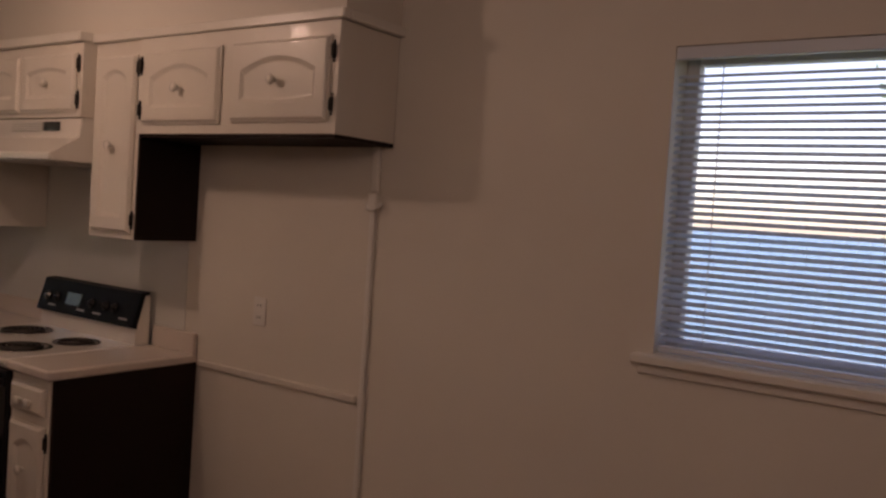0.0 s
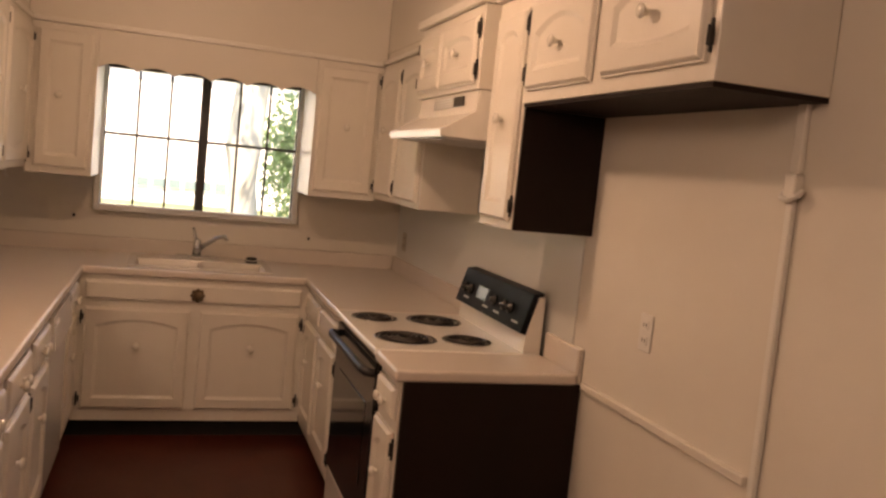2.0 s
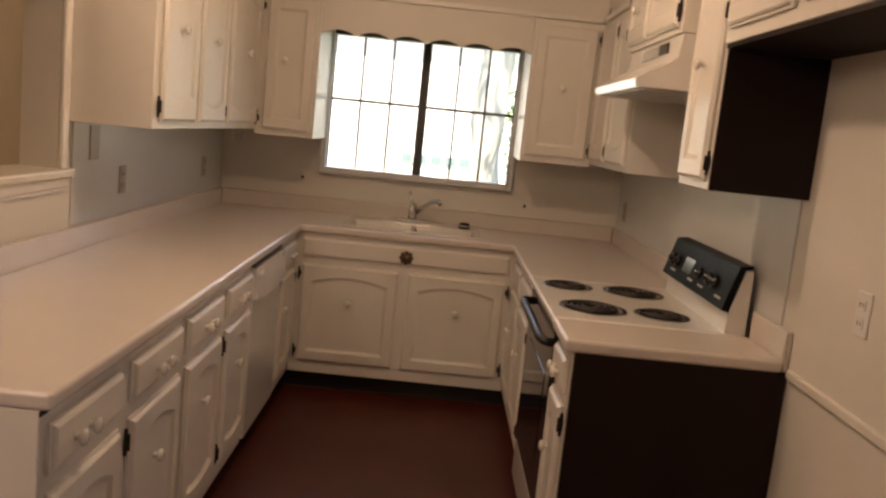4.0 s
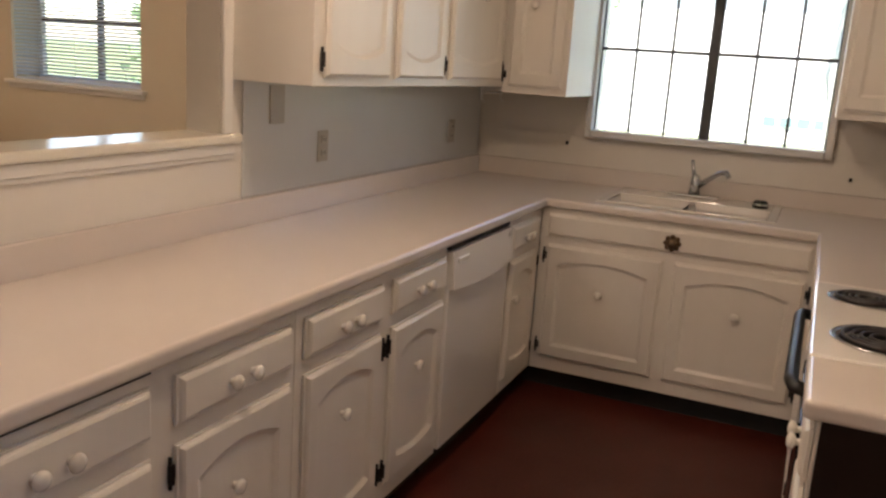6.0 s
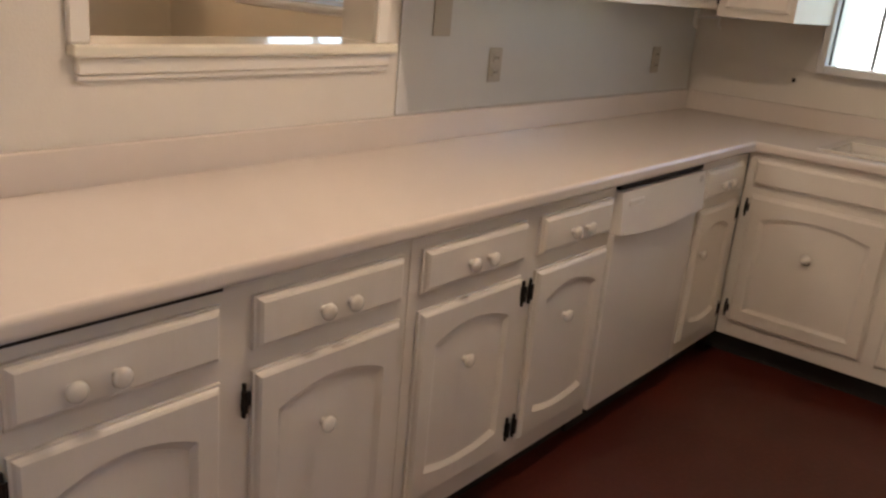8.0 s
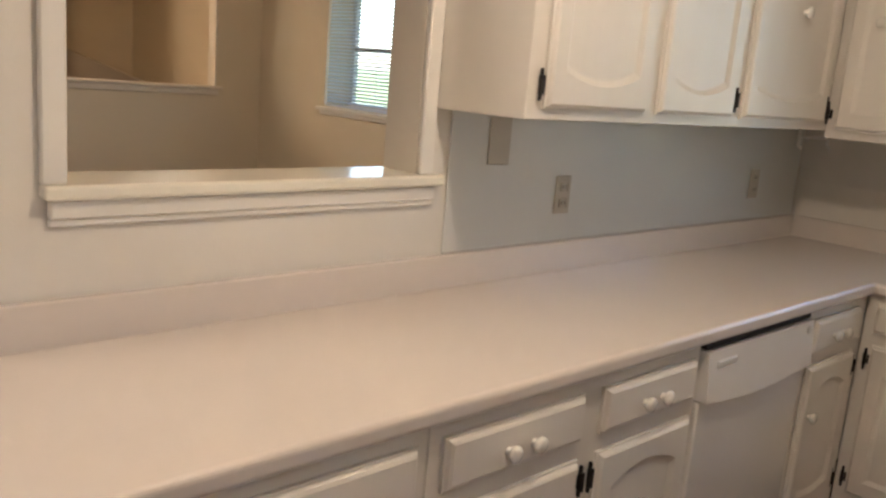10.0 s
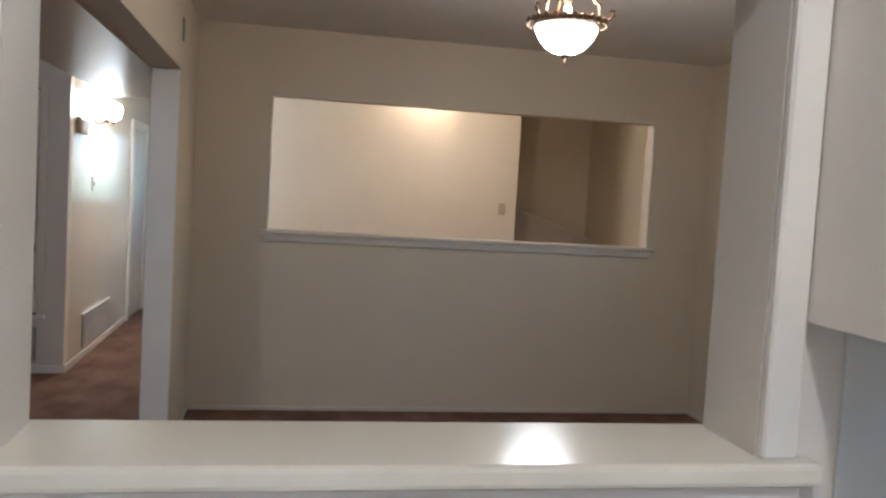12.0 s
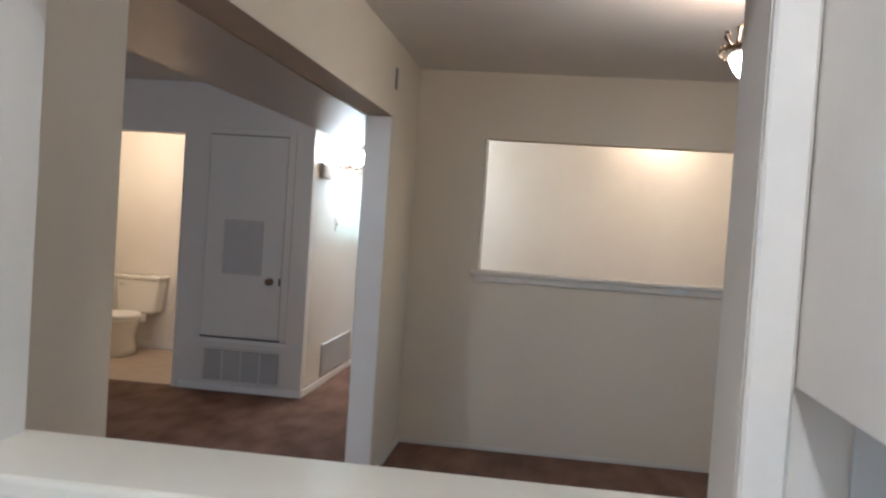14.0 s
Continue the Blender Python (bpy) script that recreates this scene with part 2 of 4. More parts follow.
    for a, b in zip(rings, rings[1:]):
        for i in range(steps):
            bm.faces.new((a[i], a[(i + 1) % steps], b[(i + 1) % steps], b[i]))
    bm.faces.new(rings[0])
    bm.faces.new(rings[-1])
    return bm


def tube(points, radius, steps=8, bm=None):
    """A round bar along points."""
    bm = bm or bmesh.new()
    pts = [Vector(p) for p in points]
    rings = []
    for i, p in enumerate(pts):
        d = (pts[min(i + 1, len(pts) - 1)] - pts[max(i - 1, 0)]).normalized()
        q = d.to_track_quat("Z", "Y").to_matrix()
        r = radius[i] if isinstance(radius, (list, tuple)) else radius
        rings.append([bm.verts.new(p + q @ Vector((r * math.cos(2 * math.pi * k / steps), r * math.sin(2 * math.pi * k / steps), 0))) for k in range(steps)])
    for a, b in zip(rings, rings[1:]):
        for k in range(steps):
            bm.faces.new((a[k], a[(k + 1) % steps], b[(k + 1) % steps], b[k]))
    bm.faces.new(rings[0])
    bm.faces.new(rings[-1])
    return bm


def wall_cells(axis, face, back, u0, u1, z0, z1, holes):
    """A thick wall with holes right through it. axis 'x': the wall stands at x = face and runs along y."""
    us = sorted({u0, u1, *[h[0] for h in holes], *[h[1] for h in holes]})
    zs = sorted({z0, z1, *[h[2] for h in holes], *[h[3] for h in holes]})
    bm = bmesh.new()

    def v(u, z, d):
        return bm.verts.new((d, u, z) if axis == "x" else (u, d, z))

    def inside(u, z):
        return u0 < u < u1 and z0 < z < z1 and not any(h[0] < u < h[1] and h[2] < z < h[3] for h in holes)

    for i in range(len(us) - 1):
        for j in range(len(zs) - 1):
            a, b, c, d = us[i], us[i + 1], zs[j], zs[j + 1]
            mu, mz = (a + b) / 2, (c + d) / 2
            if not inside(mu, mz):
                continue
            for w in (face, back):
                bm.faces.new((v(a, c, w), v(b, c, w), v(b, d, w), v(a, d, w)))
            near = lambda k, seq, s: (seq[k + s] + seq[k + s + 1]) / 2 if 0 <= k + s < len(seq) - 1 else seq[0] - 1
            for s, edge in ((-1, a), (1, b)):
                if not inside(near(i, us, s), mz):
                    bm.faces.new((v(edge, c, face), v(edge, d, face), v(edge, d, back), v(edge, c, back)))
            for s, edge in ((-1, c), (1, d)):
                if not inside(mu, near(j, zs, s)):
                    bm.faces.new((v(a, edge, face), v(b, edge, face), v(b, edge, back), v(a, edge, back)))
    bmesh.ops.remove_doubles(bm, verts=bm.verts[:], dist=0.0005)
    return bm


def arch_outline(x0, x1, z0, z1, rise_top, rise_bottom, n=10):
    """The outline of a panel with bowed top and bottom, the same count of points each side."""
    pts = []
    for i in range(n + 1):
        f = i / n
        pts.append((x0 + (x1 - x0) * f, z0 - rise_bottom * (1 - (2 * f - 1) ** 2) + rise_bottom))
    for i in range(n + 1):
        f = 1 - i / n
        pts.append((x0 + (x1 - x0) * f, z1 + rise_top * (1 - (2 * f - 1) ** 2) - rise_top))
    return pts


def door_leaf(w, h, rise_top=0.03, rise_bottom=0.0, stile=0.055, rail=0.06, thick=0.019):
    """A routed door that faces -y, its lower left corner at the origin, with a bowed panel and a lipped rim."""
    bm = bmesh.new()
    n = 10
    stile, rail = min(stile, w * 0.2), min(rail, h * 0.24)

    def ring(pts, y):
        return [bm.verts.new((x, y, z)) for x, z in pts]

    rect = lambda d: arch_outline(d, w - d, d, h - d, 0, 0, n)
    inner = lambda d: arch_outline(stile + d, w - stile - d, rail + d, h - rail - d, rise_top, rise_bottom, n)
    rings = [ring(rect(0), 0), ring(rect(0), -0.008), ring(rect(0.005), -0.0085), ring(rect(0.009), -thick + 0.004), ring(rect(0.014), -thick),
             ring(inner(0), -thick), ring(inner(0.002), -thick + 0.0015), ring(inner(0.014), -thick + 0.0088), ring(inner(0.02), -thick + 0.0095)]
    m = len(rings[0])
    for a, b in zip(rings, rings[1:]):
        for i in range(m):
            bm.faces.new((a[i], a[(i + 1) % m], b[(i + 1) % m], b[i]))
    bm.faces.new(rings[0])
    bm.faces.new(rings[-1])
    return bm


def drawer_front(w, h, thick=0.019):
    bm = bmesh.new()
    rings = []
    for d, y in ((0, 0), (0, -0.008), (0.005, -0.0085), (0.009, -thick + 0.004), (0.015, -thick)):
        rings.append([bm.verts.new(p) for p in ((d, y, d), (w - d, y, d), (w - d, y, h - d), (d, y, h - d))])
    for a, b in zip(rings, rings[1:]):
        for i in range(4):
            bm.faces.new((a[i], a[(i + 1) % 4], b[(i + 1) % 4], b[i]))
    bm.faces.new(rings[0])
    bm.faces.new(rings[-1])
    return bm


OUT = Matrix.Rotation(radians(90), 4, "X")  # z of a turned shape points to -y
knob_mesh = mesh_of(lathe([(0.009, 0), (0.008, 0.004), (0.0065, 0.007), (0.009, 0.010), (0.0155, 0.013), (0.0185, 0.018), (0.017, 0.0235), (0.010, 0.027), (0.002, 0.028)], 16, turn=OUT), "knob", KNOB, True)


def hinge_bm():
    bm = bmesh.new()
    block(bm, -0.005, 0.005, -0.012, 0.0, -0.022, 0.022, 0.002)
    for z in (-0.028, 0.028):
        block(bm, -0.0035, 0.0035, -0.009, 0.0, z - 0.009, z + 0.009, 0.002)
    block(bm, -0.017, -0.006, -0.005, 0.0, -0.016, 0.016, 0.002)
    lathe([(0.004, -0.022), (0.004, 0.022)], 8, (0, -0.012, 0), bm=bm)
    return bm


hinge_mesh = mesh_of(hinge_bm(), "hinge", HINGE)
PULL = 0.018


class Face:
    """A cabinet front: facing '-y', '+y' or '+x', at a plane; u runs to the viewer's right."""

    def __init__(self, facing, plane):
        self.facing, self.plane = facing, plane
        self.turn = {"-y": 0, "+y": 180, "+x": 90}[facing]

    def at(self, u, z, out=0.0):
        if self.facing == "-y":
            return (u, self.plane - out, z)
        if self.facing == "+y":
            return (u, self.plane + out, z)
        return (self.plane + out, u, z)

    def leaf(self, name, bm, thing, ua, ub, z, mat=CAB, label=""):
        """ua, ub: the edges in the world; the lower left corner as the viewer sees it is the origin."""
        left = max(ua, ub) if self.facing == "+y" else min(ua, ub)
        me = mesh_of(bm, name, mat)
        return put(name, me, thing, self.at(left, z, 0.002), (0, 0, self.turn), label)

    def knob(self, owner, u, z, mesh=None, name="knob", label="round white ceramic knob"):
        k = new(name, mesh or knob_mesh)
        k.parent = owner
        off = Vector(self.at(u, z, 0.002 + PULL)) - origin(owner)
        k.location = Matrix.Rotation(-radians(self.turn), 3, "Z") @ off
        return tagged(k, label)

    def hinge(self, owner, u, z, flip=False):
        k = new("hinge", hinge_mesh)
        k.parent = owner
        off = Vector(self.at(u, z, 0.004)) - origin(owner)
        k.location = Matrix.Rotation(-radians(self.turn), 3, "Z") @ off
        if flip:
            k.rotation_euler = (0, radians(180), 0)
        return tagged(k, "black iron hinge")

    def door(self, thing, ua, ub, z0, z1, rise=0.03, low=0.0, hinge=None, knob=None):
        w = abs(ub - ua)
        d = self.leaf("door", door_leaf(w, z1 - z0, rise, low), thing, ua, ub, z0)
        if knob:
            self.knob(d, *knob)
        if hinge is not None:
            flip = (hinge > (ua + ub) / 2) != (self.facing == "+y")
            gap = min(0.055, (z1 - z0) * 0.2)
            for z in (z0 + gap, z1 - gap):
                self.hinge(d, hinge, z, not flip)
        return d

    def drawer(self, thing, ua, ub, z0, z1, knobs=()):
        d = self.leaf("drawer", drawer_front(abs(ub - ua), z1 - z0), thing, ua, ub, z0)
        for u in knobs:
            self.knob(d, u, (z0 + z1) / 2 - 0.008)
        return d

# ---- structure ----
CEILZ = 2.55
solid("floor", box(-5.9, 2.6, -0.06, 2.7, -0.12, 0.0), VINYL, "dark red sheet vinyl kitchen floor", "floor")
solid("floor_carpet", box(-6.6, 2.6, -9.8, -0.06, -0.12, 0.0), CARPET, "reddish brown cut-pile carpet with worn tracks", "carpet")
solid("floor_bath", box(-0.24, 1.46, -7.54, -5.86, 0.0, 0.006), BATHTILE, "tan sheet vinyl bathroom floor", "floor")
solid("ceiling", box(-6.7, 2.6, -9.9, 2.8, CEILZ, CEILZ + 0.12), CEIL, "off-white textured ceiling", "ceiling")
solid("wall_sink", wall_cells("x", -5.62, -5.78, -0.1, 2.6, 0, CEILZ, [(0.622, 1.745, 1.18, 1.985)]), WALL, "cream painted wall behind the sink", "wall")
solid("wall_stove", wall_cells("y", 2.435, 2.60, -5.62, 2.5, 0, CEILZ, [(-0.915, 0.56, 1.216, 2.11)]), WALL, "cream painted wall behind the range", "wall")
solid("wall_kitchen_dining", wall_cells("y", 0.0, -0.13, -6.0, -2.10, 0, CEILZ, [(-3.42, -2.558, 1.189, 1.83)]), WALL, "cream painted wall with a pass-through opening", "wall")
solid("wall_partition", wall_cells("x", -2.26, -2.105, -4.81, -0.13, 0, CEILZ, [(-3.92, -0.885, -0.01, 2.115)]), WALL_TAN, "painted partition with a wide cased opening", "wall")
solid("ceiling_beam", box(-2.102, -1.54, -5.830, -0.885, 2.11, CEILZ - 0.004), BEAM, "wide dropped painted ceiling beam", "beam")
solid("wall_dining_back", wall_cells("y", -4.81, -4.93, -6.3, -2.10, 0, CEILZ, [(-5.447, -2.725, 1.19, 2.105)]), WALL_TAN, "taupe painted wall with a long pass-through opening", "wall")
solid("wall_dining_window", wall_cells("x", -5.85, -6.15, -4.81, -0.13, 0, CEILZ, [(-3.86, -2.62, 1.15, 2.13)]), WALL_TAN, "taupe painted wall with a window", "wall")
solid("wall_hall", wall_cells("y", -5.832, -5.952, -1.25, 2.5, 0, CEILZ, [(-0.15, 0.61, -0.01, 2.12)]), PANELING, "painted panelled hall wall", "wall")
solid("wall_hall_side", box(-1.25, -1.13, -9.6, -5.952, 0, CEILZ), HALLGLOSS, "cream painted corridor wall", "wall")
solid("wall_entry", box(-5.105, -2.15, -9.6, -7.215, 0, CEILZ), WALL, "cream painted entry wall lit from above", "wall")
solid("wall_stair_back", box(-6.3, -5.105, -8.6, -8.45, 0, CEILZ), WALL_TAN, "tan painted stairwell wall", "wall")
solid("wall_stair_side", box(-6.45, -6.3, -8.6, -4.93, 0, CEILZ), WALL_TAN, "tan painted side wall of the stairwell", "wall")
solid("wall_corridor_end", wall_cells("y", -9.6, -9.72, -2.15, 2.6, 0, CEILZ, [(-2.1, -1.6, 1.2, 2.05)]), WALL, "cream painted corridor end wall", "wall")
solid("wall_east", box(2.5, 2.62, -9.6, 2.6, 0, CEILZ), WALL, "cream painted wall", "wall")
solid("wall_bath_back", box(-0.3, 1.56, -7.62, -7.50, 0, CEILZ), WALL, "cream painted bathroom wall", "wall")
solid("wall_bath_side", box(1.41, 1.53, -7.50, -5.952, 0, CEILZ), WALL, "cream painted bathroom wall", "wall")
solid("wall_bath_closet", box(-0.30, -0.18, -7.50, -5.952, 0, CEILZ), WALL, "cream painted bathroom wall", "wall")


def stair_wall():
    bm = bmesh.new()
    pts = [(-5.105, 0), (-6.3, 0), (-6.3, 1.06), (-5.105, 1.485)]
    front = [bm.verts.new((x, -8.0, z)) for x, z in pts]
    back = [bm.verts.new((x, -8.12, z)) for x, z in pts]
    bm.faces.new(front), bm.faces.new(back)
    for i in range(4):
        bm.faces.new((front[i], front[(i + 1) % 4], back[(i + 1) % 4], back[i]))
    return bm


solid("wall_stair_half", stair_wall(), STAIRSHADE, "low sloping stair wall, its shade put into a dull grey colour", "wall")
solid("trim_stair_cap", tube([(-5.105, -8.05, 1.495), (-6.3, -8.05, 1.07)], 0.02, 6), BEIGE, "sloping brown stair cap", "trim")

# soffits over the wall cabinets
SOF_L, SOF_S, SOF_R = 2.125, 2.125, 2.2
solid("soffit_stove", box(-5.616, -1.93, 2.14, 2.434, SOF_R, CEILZ - 0.003), WALL, "cream painted soffit above wall cabinets", "soffit")
solid("soffit_stove_far", box(-5.08, -4.13, 2.142, 2.434, 2.1295, SOF_R - 0.001), WALL, "cream painted soffit above wall cabinets", "soffit")
solid("soffit_sink", box(-5.616, -5.09, 0.292, 2.138, SOF_S, CEILZ - 0.003), WALL, "cream painted soffit above the sink window", "soffit")
solid("soffit_left", box(-5.616, -3.468, 0.002, 0.29, SOF_L, CEILZ - 0.003), WALL, "cream painted soffit above wall cabinets", "soffit")


def rail(name, x0, x1, y0, y1, z0, z1, label, mat=TRIM):
    return solid(name, box(x0, x1, y0, y1, z0, z1, 0.004), mat, label, "trim")


rail("trim_soffit", -3.31, -1.91, 2.105, 2.139, 2.197, 2.232, "painted moulding along the cabinet tops")
rail("trim_soffit_end", -1.929, -1.905, 2.140, 2.434, 2.197, 2.232, "painted moulding along the cabinet tops")
rail("trim_soffit_far", -5.06, -4.14, 2.112, 2.139, 2.13, 2.155, "painted moulding along the cabinet tops")
rail("trim_soffit_sink", -5.089, -5.062, 0.30, 2.11, 2.12, 2.145, "painted moulding above the sink window")
rail("trim_soffit_left", -5.06, -3.47, 0.291, 0.318, 2.12, 2.145, "painted moulding along the cabinet tops")
rail("baseboard_dining_back", -5.835, -2.262, -4.809, -4.798, 0.0, 0.03, "white painted baseboard", DULLTRIM)
rail("baseboard_dining_side", -2.274, -2.261, -4.79, -3.92, 0.0, 0.035, "white painted baseboard", DULLTRIM)
rail("baseboard_dining_window", -5.849, -5.836, -4.79, -0.14, 0.0, 0.035, "white painted baseboard", DULLTRIM)
rail("baseboard_hall", -1.25, -0.2, -5.830, -5.818, 0.0, 0.06, "white painted baseboard")
rail("baseboard_hall_side", -1.263, -1.251, -8.3, -5.820, 0.0, 0.06, "white painted baseboard")
rail("baseboard_bath", -0.178, 1.405, -7.498, -7.486, 0.006, 0.08, "white painted baseboard")
rail("trim_chair_rail", -2.92, -2.03, 2.418, 2.434, 0.862, 0.890, "white painted chair rail behind the refrigerator space", WALL)
rail("trim_opening_post", -2.257, -2.108, -3.92, -3.908, 0.0, 2.11, "white painted end of the partition")

# pass-through casing and sill
P0, P1 = -3.42, -2.558
sill = empty("window_sill", (-3.0, 0, 1.185), "glossy white painted pass-through sill with a moulded apron", "sill")
part("ledge", box(-3.495, -2.512, -0.15, 0.036, 1.190, 1.218, 0.007, 2), GLOSS, sill)
part("apron", box(-3.475, -2.525, 0.001, 0.02, 1.152, 1.189, 0.004), TRIM, sill)
part("moulding", box(-3.475, -2.525, 0.001, 0.013, 1.138, 1.152, 0.003), TRIM, sill)
sill["kind"] = "structure"
rail("trim_pass_left", P1, P1 + 0.047, 0.001, 0.018, 1.218, 1.88, "white painted casing")
rail("trim_pass_right", P0 - 0.046, P0, 0.001, 0.018, 1.218, 1.88, "white painted casing")
rail("trim_pass_head", P0 - 0.046, P1 + 0.047, 0.018, 0.022, 1.83, 1.885, "white painted casing")
sill2 = empty("window_sill", (-4.1, -4.81, 1.2), "white painted sill of the dining room opening", "sill")
part("ledge", box(-5.487, -2.685, -4.95, -4.775, 1.19, 1.216, 0.006, 2), DULLTRIM, sill2)
part("apron", box(-5.457, -2.715, -4.808, -4.792, 1.145, 1.19, 0.004), DULLTRIM, sill2)
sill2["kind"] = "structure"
rail("trim_dining_opening", -5.443, -5.425, -4.929, -4.802, 1.216, 2.105, "white painted jamb", DULLTRIM)
rail("trim_dining_opening", -2.743, -2.728, -4.929, -4.802, 1.216, 2.105, "white painted jamb", DULLTRIM)

# laminate splash panels
solid("trim_splash_left", box(-5.6, -3.53, 0.001, 0.006, 1.002, 1.39), SPLASH, "pale grey laminate splash panel", "splash panel")
solid("trim_splash_sink", box(-5.619, -5.614, 0.01, 2.43, 1.002, 1.154), WALL, "cream laminate splash panel behind the sink", "splash panel")
solid("trim_splash_stove", box(-5.6, -3.03, 2.429, 2.434, 0.9, 1.72), SPLASH, "pale laminate splash panel behind the range", "splash panel")

solid("trim_splash_joint", box(-5.59, -3.53, 0.0065, 0.0095, 1.001, 1.006), GRILLE, "grey caulk line along the splash panel", "trim")

# ---- sink window ----


def sink_window():
    w = empty("window_1", (-5.6, 1.19, 1.19), "sliding window with dark muntins above the sink", "window")
    w["kind"] = "structure"
    y0, y1, z0, z1 = 0.622, 1.745, 1.18, 1.985
    for name, b in (("frame", (-5.63, -5.555, 0.601, y0 + 0.012, 1.157, 2.005)), ("frame", (-5.63, -5.555, y1 - 0.012, 1.766, 1.157, 2.005)),
                    ("sill", (-5.63, -5.545, 0.636, 1.731, 1.155, z0 + 0.012)), ("head", (-5.63, -5.555, 0.636, 1.731, z1 - 0.012, 2.005))):
        part(name, box(*b, 0.004), LEAD if name == "head" else FRAME, w)
    mid = (y0 + y1) / 2
    part("mullion", box(-5.635, -5.585, mid - 0.02, mid + 0.02, z0 + 0.013, z1 - 0.013, 0.004), LEAD, w, "dark meeting stile")
    for side, a, b in (("left", y0 + 0.013, mid - 0.021), ("right", mid + 0.021, y1 - 0.013)):
        x = -5.62 if side == "left" else -5.60
        g = part("pane", box(x - 0.002, x + 0.002, a, b, z0 + 0.013, z1 - 0.013), GLASS, w, "clear window glass")
        g.visible_shadow = False
        zc = z0 + 0.42
        for z in (zc,):
            part("muntin", box(x + 0.003, x + 0.011, a, b, z - 0.0085, z + 0.0085, 0.001), LEAD, w, "thin dark muntin bar")
        for k in (1, 2):
            y = a + (b - a) * k / 3
            part("muntin", box(x + 0.0025, x + 0.0105, y - 0.007, y + 0.007, z0 + 0.013, z1 - 0.013, 0.001), LEAD, w, "thin dark muntin bar")
        for ye in (a, b):
            part("sash_edge", box(x - 0.006, x + 0.010, ye - 0.006, ye + 0.006, z0 + 0.013, z1 - 0.013, 0.001), LEAD, w, "dark sash edge")


sink_window()


def corridor_window():
    w = empty("window_4", (-1.85, -9.66, 1.2), "small plain window at the end of the corridor", "window")
    w["kind"] = "structure"
    for a, b, c, d in ((-2.1, -2.06, 1.2, 2.05), (-1.64, -1.6, 1.2, 2.05), (-2.06, -1.64, 1.2, 1.24), (-2.06, -1.64, 2.01, 2.05)):
        part("frame", box(a, b, -9.69, -9.63, c, d, 0.004), FRAME, w)
    part("pane", box(-2.06, -1.64, -9.662, -9.658, 1.24, 2.01), GLASS, w, "clear window glass").visible_shadow = False


corridor_window()


def scalloped_valance():
    bm = bmesh.new()
    ys, n = (0.624, 1.748), 60
    top, low = [], []
    for i in range(n + 1):
        f = i / n
        y = ys[0] + (ys[1] - ys[0]) * f
        low.append((y, 1.922 + 0.03 * abs(math.sin(math.pi * 6 * f)) ** 0.8))
        top.append((y, 2.119))
    for x in (-5.098, -5.080):
        pts = [bm.verts.new((x, y, z)) for y, z in low], [bm.verts.new((x, y, z)) for y, z in top]
        for i in range(n):
            bm.faces.new((pts[0][i], pts[0][i + 1], pts[1][i + 1], pts[1][i]))
    bm.verts.ensure_lookup_table()
    k = 2 * (n + 1)
    for i in range(n):
        bm.faces.new((bm.verts[i], bm.verts[i + 1], bm.verts[k + i + 1], bm.verts[k + i]))
    return bm


solid("trim_valance", scalloped_valance(), WALL, "white painted valance with a scalloped lower edge", "valance")

# ---- windows with blinds ----


def blinds_window(name, axis, plane, u0, u1, z0, z1, depth, spacing, tilt, label, rail_z=0):
    """A window in a wall with horizontal blinds. axis 'y': the wall runs along x and the room is at smaller y."""
    w = empty(name, (0, 0, 0), label, "window")
    w["kind"] = "structure"
    s = 1 if axis == "y" else -1

    def b(ua, ub, da, db, za, zb, bev=0.0):
        d0, d1 = plane + s * da, plane + s * db
        return box(ua, ub, min(d0, d1), max(d0, d1), za, zb, bev) if axis == "y" else box(min(d0, d1), max(d0, d1), ua, ub, za, zb, bev)

    part("sill", b(u0 - 0.055, u1 + 0.055, -0.045, depth * 0.7, z0 - 0.03, z0 - 0.002, 0.005), TRIM, w, "white painted sill")
    part("apron", b(u0 - 0.04, u1 + 0.04, -0.016, -0.001, z0 - 0.062, z0 - 0.031, 0.004), TRIM, w)
    for a, c in ((u0, u0 + 0.04), (u1 - 0.04, u1)):
        part("frame", b(a, c, depth - 0.05, depth, z0, z1, 0.004), FRAME, w, "grey aluminium frame")
    for a, c in ((z0, z0 + 0.04), (z1 - 0.04, z1)):
        part("frame", b(u0 + 0.04, u1 - 0.04, depth - 0.05, depth, a, c, 0.004), FRAME, w, "grey aluminium frame")
    mid = (u0 + u1) / 2
    part("mullion", b(mid - 0.022, mid + 0.022, depth - 0.045, depth - 0.005, z0 + 0.04, z1 - 0.04, 0.003), LEAD if rail_z else FRAME, w, "grey aluminium meeting stile")
    if rail_z:
        for a, c in ((u0 + 0.04, mid - 0.023), (mid + 0.023, u1 - 0.04)):
            part("meeting_rail", b(a, c, depth - 0.045, depth - 0.027, rail_z - 0.018, rail_z + 0.018, 0.003), LEAD, w, "dark horizontal rail")
    g = part("pane", b(u0 + 0.04, u1 - 0.04, depth - 0.026, depth - 0.022, z0 + 0.04, z1 - 0.04), GLASS, w, "clear window glass")
    g.visible_shadow = False
    bl = empty("window_blind", (0, 0, 0), "white horizontal slatted blind with skylight tinted in, open", "blind")
    part("headrail", b(u0 + 0.006, u1 - 0.006, 0.004, 0.035, z1 - 0.036, z1 - 0.003, 0.003), BLIND, bl)
    part("valance", b(u0 + 0.004, u1 - 0.004, -0.006, 0.0025, z1 - 0.04, z1 - 0.004, 0.002), BLIND, bl)
    n = int((z1 - z0 - 0.1) / spacing)
    L = u1 - u0 - 0.02
    bm = bmesh.new()
    rows = []
